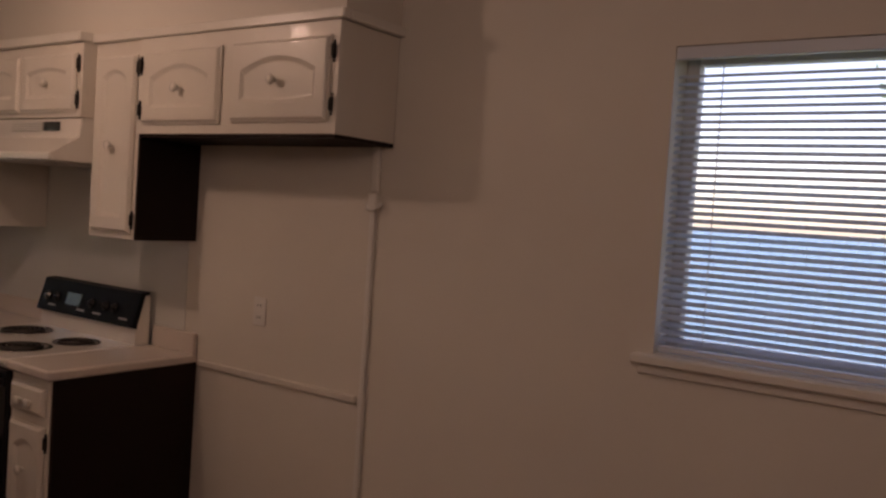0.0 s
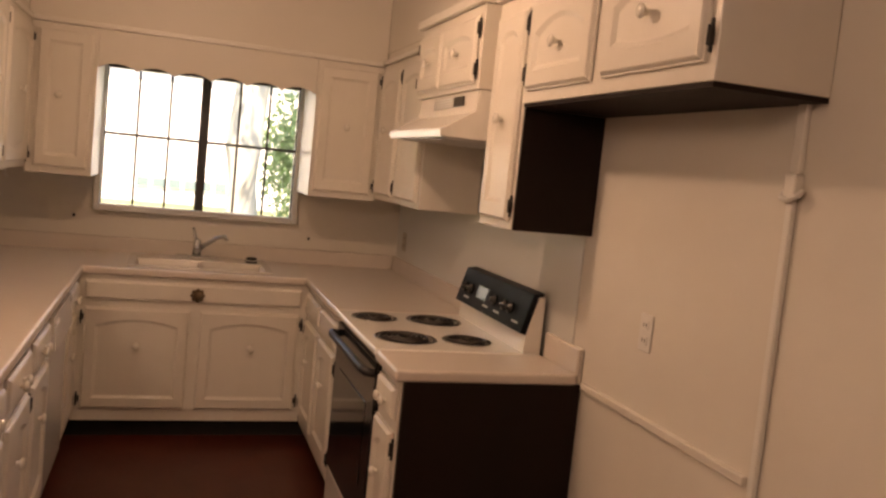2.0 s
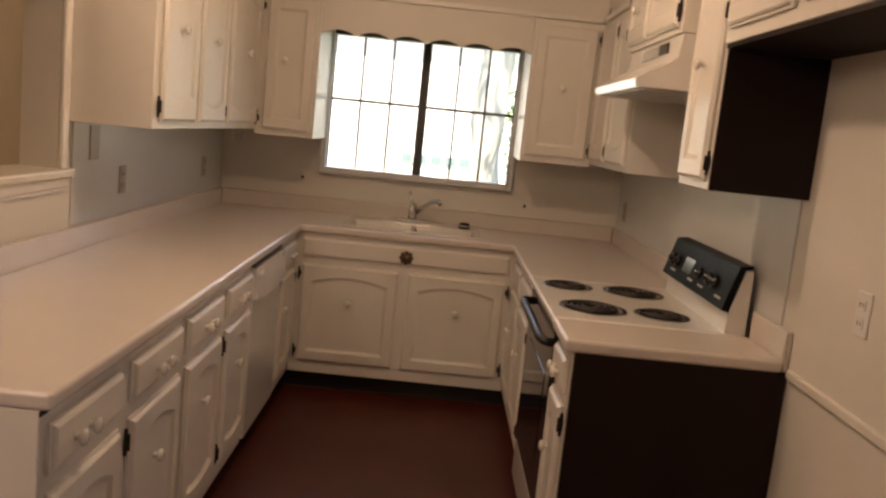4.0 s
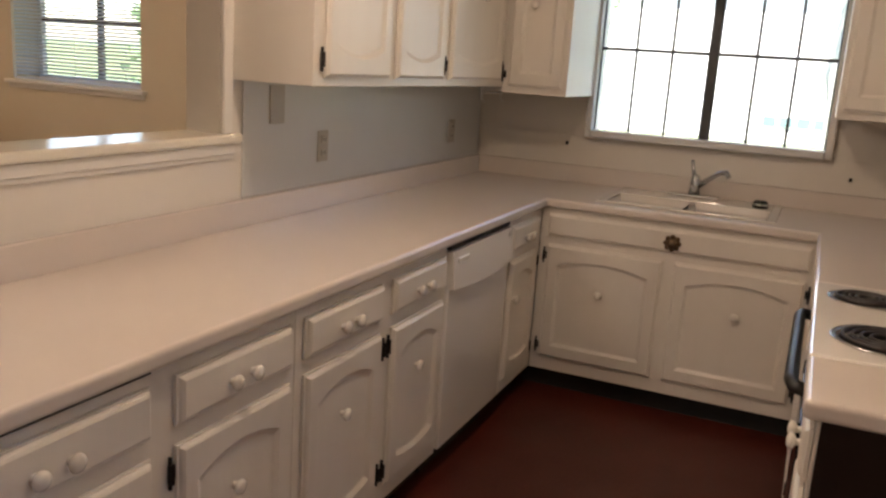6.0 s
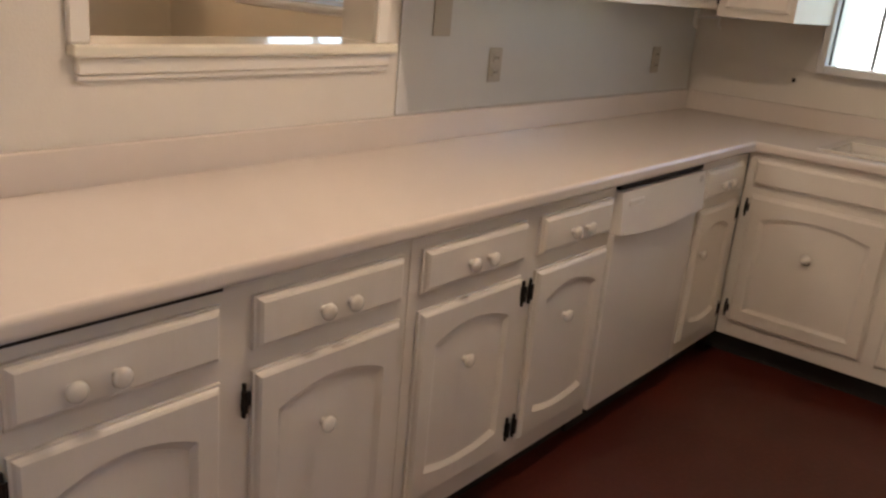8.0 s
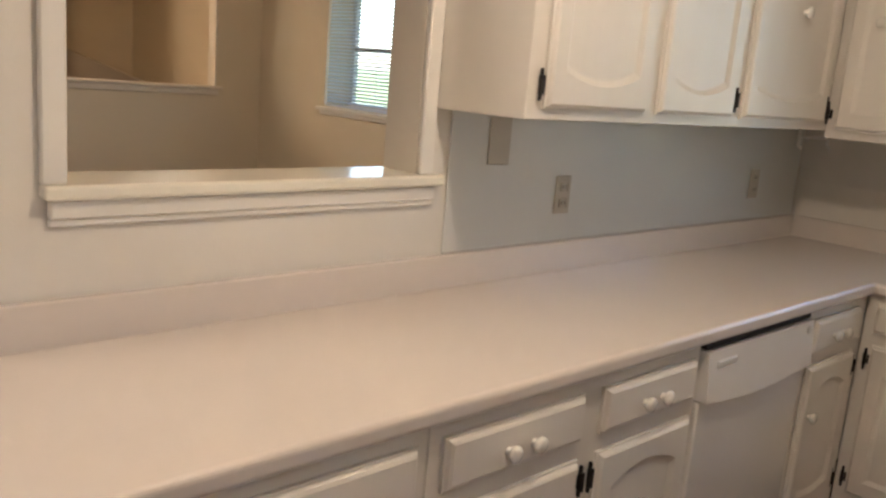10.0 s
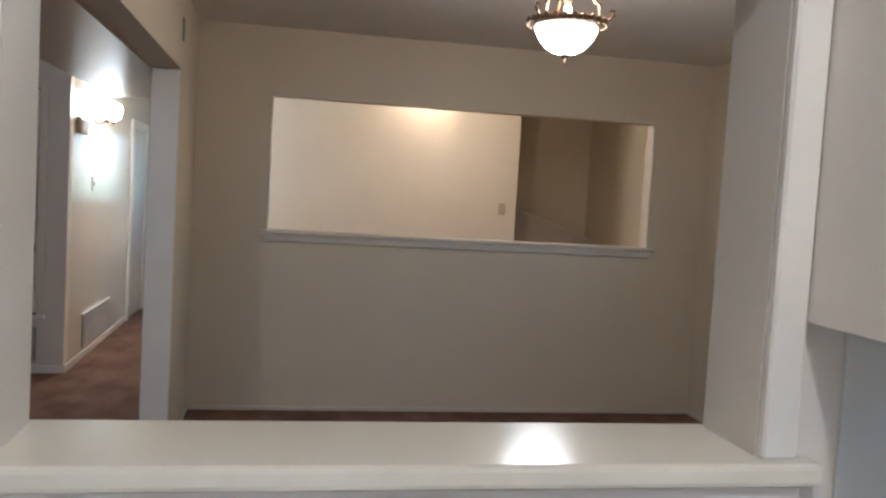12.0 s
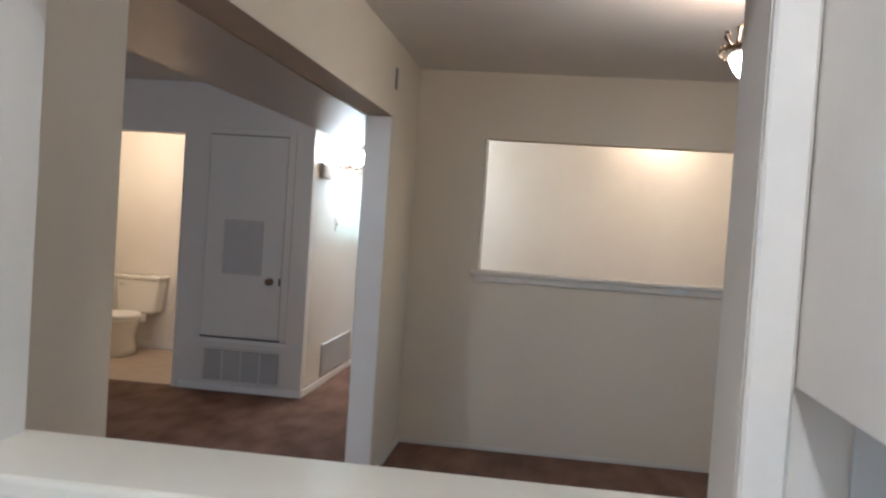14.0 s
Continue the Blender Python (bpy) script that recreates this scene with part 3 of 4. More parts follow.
    for k in range(5):
        f = k / 4 - 0.5
        rows.append([bm.verts.new((-L / 2, f * 0.025, 0.003 * (1 - 4 * f * f))), bm.verts.new((L / 2, f * 0.025, 0.003 * (1 - 4 * f * f)))])
    for p, q in zip(rows, rows[1:]):
        bm.faces.new((p[0], p[1], q[1], q[0]))
    bmesh.ops.solidify(bm, geom=bm.faces[:], thickness=0.0008)
    me = mesh_of(bm, "slat", BLIND)
    for i in range(n):
        z = z0 + 0.045 + i * spacing
        place = (mid, plane + s * 0.02, z) if axis == "y" else (plane + s * 0.02, mid, z)
        put("slat", me, bl, place, (tilt * s, 0, 0 if axis == "y" else 90))
    part("bottom_rail", b(u0 + 0.008, u1 - 0.008, 0.008, 0.032, z0 + 0.006, z0 + 0.024, 0.003), BLIND, bl)
    for u in (u0 + 0.14, mid, u1 - 0.14):
        part("cord", b(u - 0.0012, u + 0.0012, 0.003, 0.0055, z0 + 0.02, z1 - 0.04), BLIND, bl)
    return w


blinds_window("window_2", "y", 2.435, -0.915, 0.56, 1.216, 2.11, 0.15, 0.0218, 30, "aluminium window with open white blinds beside the kitchen")
blinds_window("window_3", "x", -5.85, -3.86, -2.62, 1.15, 2.13, 0.28, 0.0255, -34, "aluminium window with open white blinds in the dining room", 1.6)

# ---- worktops ----


def slab(cells, z0, z1, bevel):
    bm = bmesh.new()
    for x0, x1, y0, y1 in cells:
        bm.faces.new([bm.verts.new(p) for p in ((x0, y0, z1), (x1, y0, z1), (x1, y1, z1), (x0, y1, z1))])
    bmesh.ops.remove_doubles(bm, verts=bm.verts[:], dist=0.0005)
    made = bmesh.ops.extrude_face_region(bm, geom=bm.faces[:])
    bmesh.ops.translate(bm, verts=[v for v in made["geom"] if isinstance(v, bmesh.types.BMVert)], vec=(0, 0, z0 - z1))
    bmesh.ops.recalc_face_normals(bm, faces=bm.faces[:])
    sharp = [e for e in bm.edges if len(e.link_faces) == 2 and e.link_faces[0].normal.angle(e.link_faces[1].normal) > 1.0]
    bmesh.ops.bevel(bm, geom=sharp, offset=bevel, segments=4, affect="EDGES", profile=0.5)
    return bm


ZT = 0.913
SX0, SX1, SY0, SY1 = -5.33, -5.03, 0.86, 1.56  # sink cut-out
top = empty("worktop", (-4.0, 0.3, 0.866), "U-shaped beige laminate worktop with a rolled front edge", "worktop")
xs = [-5.598, SX0, SX1, -4.925]
ys = [0.022, 0.628, SY0, SY1, 1.755, 2.41]
cells = [(xs[i], xs[i + 1], ys[j], ys[j + 1]) for i in range(3) for j in range(5) if not (i == 1 and j == 2)]
cells += [(-4.925, -2.05, 0.022, 0.628), (-4.925, -4.003, 1.755, 2.41)]
part("slab", slab(cells, ZT - 0.04, ZT, 0.012), LAMINATE, top, smooth=False)
part("backsplash", box(-5.6, -2.05, 0.002, 0.021, ZT - 0.02, 1.0, 0.004), LAMINATE, top)
part("backsplash", box(-5.619, -5.599, 0.022, 2.41, ZT - 0.02, 1.0, 0.004), LAMINATE, top)
part("backsplash", box(-5.598, -4.007, 2.411, 2.428, ZT - 0.02, 1.0, 0.004), LAMINATE, top)
top2 = empty("worktop", (-3.1, 2.1, 0.866), "short beige laminate worktop beside the range", "worktop")
part("slab", slab([(-3.226, -2.925, 1.755, 2.41)], ZT - 0.04, ZT, 0.012), LAMINATE, top2)
part("backsplash", box(-3.226, -2.94, 2.411, 2.434, ZT - 0.04, 1.0, 0.006, 2), LAMINATE, top2)

# ---- sink, faucet ----


def sink():
    s = empty("kitchen_sink", (-5.25, 1.21, 0.7), "white enamel drop-in sink with two bowls", "sink")
    bm = bmesh.new()
    x0, x1, y0, y1 = SX0 - 0.225, SX1 + 0.03, SY0 - 0.03, SY1 + 0.03
    for a in ((x0, x1, y0, SY0 + 0.008), (x0, x1, SY1 - 0.008, y1), (x0, SX0 + 0.008, SY0 + 0.008, SY1 - 0.008), (SX1 - 0.008, x1, SY0 + 0.008, SY1 - 0.008)):
        block(bm, *a, ZT + 0.0005, ZT + 0.009, 0.003, 2)
    part("rim", bm, SINKWARE, s)
    for a, b in ((SY0 + 0.012, 1.20), (1.22, SY1 - 0.012)):
        bm = bmesh.new()
        rings = []
        for d, z in ((0, ZT + 0.004), (0.008, ZT - 0.02), (0.025, ZT - 0.16), (0.05, ZT - 0.178)):
            rings.append([bm.verts.new(p) for p in ((SX0 + 0.012 + d, a + d, z), (SX1 - 0.012 - d, a + d, z), (SX1 - 0.012 - d, b - d, z), (SX0 + 0.012 + d, b - d, z))])
        for p, q in zip(rings, rings[1:]):
            for i in range(4):
                bm.faces.new((p[i], p[(i + 1) % 4], q[(i + 1) % 4], q[i]))
        bm.faces.new(rings[-1])
        part("bowl", bm, SINKWARE, s)
    f = empty("faucet", (-5.470, 1.19, ZT), "chrome single-lever kitchen faucet", "faucet")
    part("base_plate", box(-5.505, -5.435, 1.07, 1.31, ZT + 0.0092, ZT + 0.0265, 0.008, 3), CHROME, f)
    part("body", lathe([(0.027, 0), (0.025, 0.05), (0.022, 0.075), (0.017, 0.09), (0.006, 0.095)], 16, (-5.470, 1.19, ZT + 0.0265)), CHROME, f, smooth=True)
    part("lever", tube([(-5.470, 1.185, ZT + 0.105), (-5.475, 1.172, ZT + 0.15), (-5.485, 1.163, ZT + 0.185)], [0.011, 0.008, 0.009], 10), CHROME, f, smooth=True)
    part("spout", tube([(-5.470, 1.20, ZT + 0.06), (-5.430, 1.25, ZT + 0.105), (-5.390, 1.30, ZT + 0.145), (-5.360, 1.335, ZT + 0.155), (-5.350, 1.35, ZT + 0.135)], [0.014, 0.012, 0.011, 0.012, 0.013], 10), CHROME, f, smooth=True)
    d = empty("drain_stopper", (-5.390, 1.50, ZT), "black and chrome drain stopper on the worktop", "stopper")
    part("cup", lathe([(0.034, 0), (0.036, 0.012), (0.03, 0.03), (0.026, 0.034)], 18, (-5.390, 1.50, ZT + 0.0092)), BLACK, d, smooth=True)
    part("collar", lathe([(0.037, 0.012), (0.038, 0.016), (0.036, 0.02)], 18, (-5.390, 1.50, ZT + 0.0092)), CHROME, d, "chrome collar", True)


sink()

# ---- base cabinets ----
LFT, RGT, SNK = Face("+y", 0.60), Face("-y", 1.785), Face("+x", -4.955)
CT = 0.872


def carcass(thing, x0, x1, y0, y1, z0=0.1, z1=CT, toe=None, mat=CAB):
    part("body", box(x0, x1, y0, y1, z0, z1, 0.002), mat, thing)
    # toe kick takes the shade colour, so the recess is dark by paint
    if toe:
        part("toe_kick", box(*toe, 0.0, z0), SHADOWGAP, thing, "recessed toe kick, coloured near-black as shade")


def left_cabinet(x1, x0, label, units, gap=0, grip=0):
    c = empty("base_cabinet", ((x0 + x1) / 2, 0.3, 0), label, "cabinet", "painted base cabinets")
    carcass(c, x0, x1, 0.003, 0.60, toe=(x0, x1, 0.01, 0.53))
    # thin dark strip on the body paints the shaded line under the worktop
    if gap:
        part("gap", box(gap, x1, 0.6002, 0.6035, 0.860, 0.871), SHADOWGAP, c, "near-black strip painting the shade under the worktop")
    for a, b, hinge in units:
        mid = (a + b) / 2
        off = 0.054 if b > -2.1 else 0.004
        low = 0.018 if b < -2.9 else 0.0
        LFT.drawer(c, a, b, 0.728, 0.838, (mid + off - 0.037, mid + off + 0.037))
        LFT.door(c, a, b, 0.165, 0.686, 0.035, low, hinge, (grip or mid + 0.028, 0.522))
    return c


left_cabinet(-2.055, -2.966, "white painted base cabinet with two drawers and two routed doors", [(-2.462, -2.085, -2.075), (-2.937, -2.533, -2.515)], -2.47)
left_cabinet(-2.968, -3.883, "white painted base cabinet with two drawers and hinges at its middle", [(-3.408, -3.0, -3.425), (-3.855, -3.475, -3.458)])
c = left_cabinet(-4.497, -4.953, "narrow white painted base cabinet beside the dishwasher", [(-4.88, -4.535, -4.895)], grip=-4.575)


def dishwasher():
    d = empty("dishwasher", (-4.22, 0.3, 0), "white dishwasher under the worktop", "dishwasher")
    x0, x1 = -4.493, -3.887
    part("body", box(x0, x1, 0.02, 0.585, 0.10, 0.86, 0.003), PLASTIC, d)
    # shade under the door is put into this toe kick's colour
    part("toe_kick", box(x0 + 0.005, x1 - 0.005, 0.05, 0.54, 0.0, 0.099), SHADOWGAP, d, "recessed toe kick, coloured near-black as shade")
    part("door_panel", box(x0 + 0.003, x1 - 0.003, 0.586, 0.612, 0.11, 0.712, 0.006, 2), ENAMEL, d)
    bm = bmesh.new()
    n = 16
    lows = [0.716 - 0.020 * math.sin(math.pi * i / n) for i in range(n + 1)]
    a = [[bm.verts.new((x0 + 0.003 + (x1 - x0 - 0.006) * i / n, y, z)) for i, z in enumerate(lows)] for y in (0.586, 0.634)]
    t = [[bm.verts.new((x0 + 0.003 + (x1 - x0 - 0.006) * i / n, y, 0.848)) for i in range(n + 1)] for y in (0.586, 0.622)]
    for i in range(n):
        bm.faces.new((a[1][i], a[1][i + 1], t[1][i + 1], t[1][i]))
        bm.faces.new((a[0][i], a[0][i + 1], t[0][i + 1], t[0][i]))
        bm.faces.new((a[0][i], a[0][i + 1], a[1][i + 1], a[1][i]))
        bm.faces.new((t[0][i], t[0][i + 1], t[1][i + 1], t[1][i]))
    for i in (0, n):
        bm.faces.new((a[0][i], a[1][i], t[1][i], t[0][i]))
    # solid dark strip, drawn as the shade above the control panel
    part("gap", box(x0 + 0.004, x1 - 0.004, 0.586, 0.6105, 0.853, 0.871), SHADOWGAP, d, "near-black strip painting the shade under the worktop")
    p = part("control_panel", bm, ENAMEL, d)
    part("handle_recess", box(-4.03, -3.93, 0.624, 0.6295, 0.800, 0.822, 0.004), PLASTIC, p, "moulded latch")
    part("badge", lathe([(0.012, 0), (0.011, 0.003)], 12, (-4.455, 0.6255, 0.825), Matrix.Rotation(radians(-90), 4, "X")), GRILLE, p, "grey dial")


dishwasher()


def rosette_bm():
    bm = lathe([(0.012, 0), (0.012, 0.008), (0.02, 0.012), (0.024, 0.02), (0.016, 0.028), (0.004, 0.031)], 16, turn=OUT)
    for k in range(8):
        a = k * math.pi / 4
        lathe([(0.011, 0), (0.012, 0.004), (0.008, 0.008)], 8, (0.027 * math.cos(a), 0, 0.027 * math.sin(a)), OUT, bm)
    lathe([(0.03, 0), (0.03, 0.003)], 16, turn=OUT, bm=bm)
    return bm


rosette = mesh_of(rosette_bm(), "pull", BRONZE, True)
c = empty("sink_cabinet", (-5.28, 1.2, 0), "white painted sink cabinet with two arched doors and a bronze pull", "cabinet", "painted base cabinets")
part("front_frame", box(-4.985, -4.955, 0.602, 1.783, 0.1, CT, 0.002), CAB, c)
part("floor_panel", box(-5.6, -4.985, 0.602, 1.783, 0.1, 0.12), CAB, c)
# near-black toe kick, recess shade painted in
part("toe_kick", box(-5.04, -5.02, 0.55, 1.85, 0.0, 0.099), SHADOWGAP, c, "recessed toe kick, coloured near-black as shade")
dr = SNK.leaf("drawer", drawer_front(1.115, 0.105), c, 0.635, 1.75, 0.742)
SNK.knob(dr, 1.195, 0.788, rosette, "pull", "flower-shaped bronze pull")
SNK.door(c, 0.642, 1.165, 0.165, 0.705, 0.035, 0.0, 0.628, (0.902, 0.508))
SNK.door(c, 1.212, 1.742, 0.165, 0.705, 0.035, 0.0, 1.757, (1.486, 0.51))

c = empty("base_cabinet", (-4.5, 2.1, 0), "white painted corner base cabinet beside the range", "cabinet", "painted base cabinets")
carcass(c, -4.953, -4.007, 1.785, 2.43, toe=(-4.953, -4.007, 1.85, 2.42))
for a, b, h in ((-4.90, -4.50, -4.915), (-4.45, -4.04, -4.025)):
    RGT.drawer(c, a, b, 0.728, 0.838, ())
    RGT.door(c, a, b, 0.165, 0.69, 0.035, 0.0, h, ((a + b) / 2, 0.5))

c = empty("base_cabinet", (-3.1, 2.1, 0), "narrow white base cabinet with a dark brown unpainted end", "cabinet", "painted base cabinets")
carcass(c, -3.222, -2.957, 1.785, 2.43, toe=(-3.222, -2.957, 1.85, 2.42))
part("end_panel", box(-2.9565, -2.937, 1.792, 2.43, 0.0, CT), DARK, c, "dark brown wood-grain end panel")
RGT.drawer(c, -3.208, -2.975, 0.728, 0.838, (-3.126, -3.056))
RGT.door(c, -3.208, -2.975, 0.165, 0.69, 0.03, 0.0, -2.962, (-3.091, 0.515))

# ---- range and hood ----


def cook_range():
    r = empty("range", (-3.610, 2.1, 0), "white electric range with a black oven door and coil burners", "range")
    x0, x1 = -3.995, -3.233
    part("body", box(x0, x1, 1.80, 2.40, 0.03, 0.885, 0.004), ENAMEL, r)
    part("cooktop", box(x0 - 0.004, x1 + 0.004, 1.755, 2.405, 0.886, 0.914, 0.009, 3), ENAMEL, r)
    dbm = box(x0 + 0.006, x1 - 0.006, 1.768, 1.799, 0.215, 0.865, 0.006, 2)
    d = part("oven_door", dbm, BLACK, r, "glossy black oven door")
    part("window", box(x0 + 0.12, x1 - 0.12, 1.7655, 1.7675, 0.36, 0.68), OVENGLASS, d, "dark oven glass")
    part("handle", tube([(x0 + 0.03, 1.768, 0.815), (x0 + 0.035, 1.738, 0.82), (x0 + 0.08, 1.73, 0.82), (x1 - 0.08, 1.73, 0.82), (x1 - 0.035, 1.738, 0.82), (x1 - 0.03, 1.768, 0.815)], 0.016, 10), HANDLEBLACK, d, "black tubular handle", True)
    part("storage_drawer", box(x0 + 0.006, x1 - 0.006, 1.772, 1.799, 0.04, 0.205, 0.008, 2), ENAMEL, r)
    for x, y, rad in ((-3.832, 1.89, 0.085), (-3.810, 2.15, 0.108), (-3.425, 1.92, 0.108), (-3.410, 2.165, 0.085)):
        bowl = part("burner", lathe([(rad + 0.012, 0.0), (rad + 0.010, 0.004), (rad, 0.003), (rad * 0.7, 0.0015), (0.01, 0.001)], 28, (x, y, 0.9145)), COIL, r, "black drip pan", True)
        n = 84
        pts = [(x + rad * (0.18 + 0.76 * i / n) * math.cos(i * 0.3), y + rad * (0.18 + 0.76 * i / n) * math.sin(i * 0.3), 0.9225) for i in range(n + 1)]
        part("coil", tube(pts, 0.0048, 6), COIL, bowl, "spiral heating coil", True)
        part("ring", lathe([(rad + 0.010, 0.003), (rad + 0.013, 0.006), (rad + 0.016, 0.003), (rad + 0.013, 0.0)], 28, (x, y, 0.9145)), CHROME, bowl, "chrome trim ring", True)
    # backguard
    bm = bmesh.new()
    prof = [(2.40, 0.914), (2.33, 0.914), (2.335, 0.99), (2.375, 1.13), (2.40, 1.13)]
    ends = [[bm.verts.new((x, y, z)) for y, z in prof] for x in (x0, x1)]
    bm.faces.new(ends[0]), bm.faces.new(ends[1])
    for i in range(5):
        bm.faces.new((ends[0][i], ends[0][(i + 1) % 5], ends[1][(i + 1) % 5], ends[1][i]))
    g = part("backguard", bm, ENAMEL, r)
    bm = bmesh.new()
    prof = [(2.333, 0.985), (2.308, 0.992), (2.352, 1.142), (2.395, 1.148), (2.395, 1.136), (2.370, 1.132)]
    ends = [[bm.verts.new((x, y, z)) for y, z in prof] for x in (x0 - 0.003, x1 + 0.003)]
    bm.faces.new(ends[0]), bm.faces.new(ends[1])
    for i in range(6):
        bm.faces.new((ends[0][i], ends[0][(i + 1) % 6], ends[1][(i + 1) % 6], ends[1][i]))
    cp = part("control_panel", bm, PANELBLACK, g, "slanted black control panel")
    slope = Matrix.Rotation(radians(-16.5), 4, "X")
    for x in (-3.920, -3.845, -3.560, -3.450, -3.380):
        z = 1.062
        y = 2.308 + (z - 0.992) * 0.293
        part("dial", lathe([(0.024, 0), (0.022, 0.012), (0.012, 0.014), (0.011, 0.024), (0.003, 0.025)], 16, (x, y - 0.001, z), slope @ OUT), BLACK, cp, "black control dial", True)
    bm = bmesh.new()
    block(bm, -0.06, 0.06, -0.003, 0.0, -0.03, 0.03, 0.002)
    bmesh.ops.transform(bm, matrix=Matrix.Translation((-3.710, 2.328, 1.065)) @ slope, verts=bm.verts[:])
    part("clock", bm, CLOCKGLASS, cp, "clock window")
    for x in (-3.880, -3.640, -3.510, -3.310):
        bm = bmesh.new()
        block(bm, -0.03, 0.03, -0.0015, 0.0, -0.004, 0.004)
        bmesh.ops.transform(bm, matrix=Matrix.Translation((x, 2.3165, 1.022)) @ slope, verts=bm.verts[:])
        part("lettering", bm, GRILLE, cp, "grey lettering bars")


cook_range()


def hood():
    h = empty("range_hood", (-3.72, 2.2, 1.7), "white enamel range hood under a short cabinet", "range hood")
    x0, x1 = -4.085, -3.312
    bm = bmesh.new()
    prof = [(2.428, 1.695), (1.945, 1.695), (1.94, 1.722), (2.075, 1.80), (2.08, 1.882), (2.428, 1.882)]
    n = len(prof)
    ends = [[bm.verts.new((x, y, z)) for y, z in prof] for x in (x0, x1)]
    bm.faces.new(ends[0]), bm.faces.new(ends[1])
    for i in range(n):
        bm.faces.new((ends[0][i], ends[0][(i + 1) % n], ends[1][(i + 1) % n], ends[1][i]))
    bmesh.ops.bevel(bm, geom=bm.edges[:], offset=0.004, segments=2, affect="EDGES")
    part("canopy", bm, ENAMEL, h)
    part("underside", box(x0 + 0.03, x1 - 0.03, 1.98, 2.40, 1.690, 1.6945), GRILLE, h, "greasy grey filter")
    v = part("vent", box(-3.86, -3.60, 2.072, 2.0765, 1.825, 1.868, 0.001), GRILLE, h, "slotted vent strip")
    for i in range(4):
        part("slat", box(-3.855, -3.605, 2.068, 2.0715, 1.830 + i * 0.010, 1.834 + i * 0.010), PLASTIC, v)
    part("switch_panel", box(-3.59, -3.47, 2.071, 2.0765, 1.828, 1.866, 0.001), BLACK, h, "black switch panel")


hood()

# ---- wall cabinets ----
U_F = Face("-y", 2.12)
U_L, U_R, U_H, U_S = Face("+y", 0.306), Face("-y", 2.13), Face("-y", 2.07), Face("+x", -5.08)

c = empty("wall_cabinet", (-2.46, 2.28, 1.82), "white painted cabinet over the refrigerator space, dark underneath", "cabinet", "painted wall cabinets")
part("body", box(-2.996, -1.93, 2.12, 2.433, 1.82, 2.196, 0.002), CAB, c)
part("underside", box(-2.985, -1.934, 2.124, 2.433, 1.807, 1.8195), DARK, c, "unpainted dark brown underside")
U_F.door(c, -2.955, -2.50, 1.858, 2.142, 0.045, 0.0, -2.972, (-2.729, 1.992))
U_F.door(c, -2.437, -1.962, 1.862, 2.146, 0.045, 0.014, -1.946, (-2.209, 2.004))
c = empty("wall_cabinet", (-3.15, 2.28, 1.39), "tall narrow white cabinet with a dark unpainted side", "cabinet", "painted wall cabinets")
part("body", box(-3.31, -2.998, 2.13, 2.427, 1.393, 2.196, 0.002), CAB, c)
part("side_panel", box(-2.9975, -2.986, 2.133, 2.433, 1.393, 1.8065), DARK, c, "unpainted dark brown side")
U_R.door(c, -3.282, -3.015, 1.418, 2.14, 0.03, 0.0, -3.004, (-3.152, 1.772))
c = empty("wall_cabinet", (-3.72, 2.25, 1.885), "short white cabinet above the range hood", "cabinet", "painted wall cabinets")
part("body", box(-4.128, -3.312, 2.07, 2.427, 1.884, 2.196, 0.002), CAB, c)
U_H.door(c, -4.105, -3.78, 1.905, 2.155, 0.02, 0.0, -4.118, (-3.945, 2.03))
U_H.door(c, -3.765, -3.345, 1.905, 2.155, 0.02, 0.0, -3.33, (-3.55, 2.03))
part("cornice", box(-4.145, -3.305, 2.045, 2.139, 2.197, 2.235, 0.004), TRIM, c)
c = empty("wall_cabinet", (-4.7, 2.28, 1.38), "white wall cabinet with two arched doors beside the hood", "cabinet", "painted wall cabinets")
part("body", box(-5.612, -4.15, 2.13, 2.427, 1.38, 2.128, 0.002), CAB, c)
U_R.door(c, -4.60, -4.18, 1.405, 2.09, 0.03, 0.03, -4.615, (-4.39, 1.76))
U_R.door(c, -5.05, -4.66, 1.405, 2.09, 0.03, 0.03, -4.645, (-4.86, 1.76))
c = empty("wall_cabinet", (-5.45, 1.95, 1.36), "white wall cabinet between the sink window and the corner", "cabinet", "painted wall cabinets")
part("body", box(-5.618, -5.081, 1.75, 2.128, 1.36, 2.118, 0.002), CAB, c)
U_S.door(c, 1.765, 2.10, 1.39, 2.09, 0.0, 0.0, 2.115, (1.93, 1.76))
c = empty("wall_cabinet", (-5.45, 0.3, 1.36), "white wall cabinet between the sink window and the corner", "cabinet", "painted wall cabinets")
part("body", box(-5.618, -5.081, 0.308, 0.622, 1.36, 2.118, 0.002), CAB, c)
U_S.door(c, 0.34, 0.605, 1.39, 2.09, 0.0, 0.0, 0.312, (0.45, 1.76))
c = empty("wall_cabinet", (-4.4, 0.15, 1.38), "long white wall cabinet with three arched doors beside the pass-through", "cabinet", "painted wall cabinets")
part("body", box(-5.612, -3.468, 0.007, 0.306, 1.386, 2.118, 0.002), CAB, c)
U_L.door(c, -3.93, -3.52, 1.412, 2.09, 0.03, 0.03, -3.503, (-3.70, 1.758))
U_L.door(c, -4.385, -3.985, 1.412, 2.09, 0.03, 0.03, -4.403, (-4.145, 1.758))
U_L.door(c, -5.03, -4.445, 1.412, 2.09, 0.03, 0.03, -5.045, (-4.74, 1.758))

# ---- outlets, switches, conduit ----


def plate(name, face, u, z, label, kind="outlet", mat=BEIGE, w=0.07, h=0.115):
    """A wall plate. face: ('x' or 'y', plane, sign into the room)."""
    axis, plane, s = face
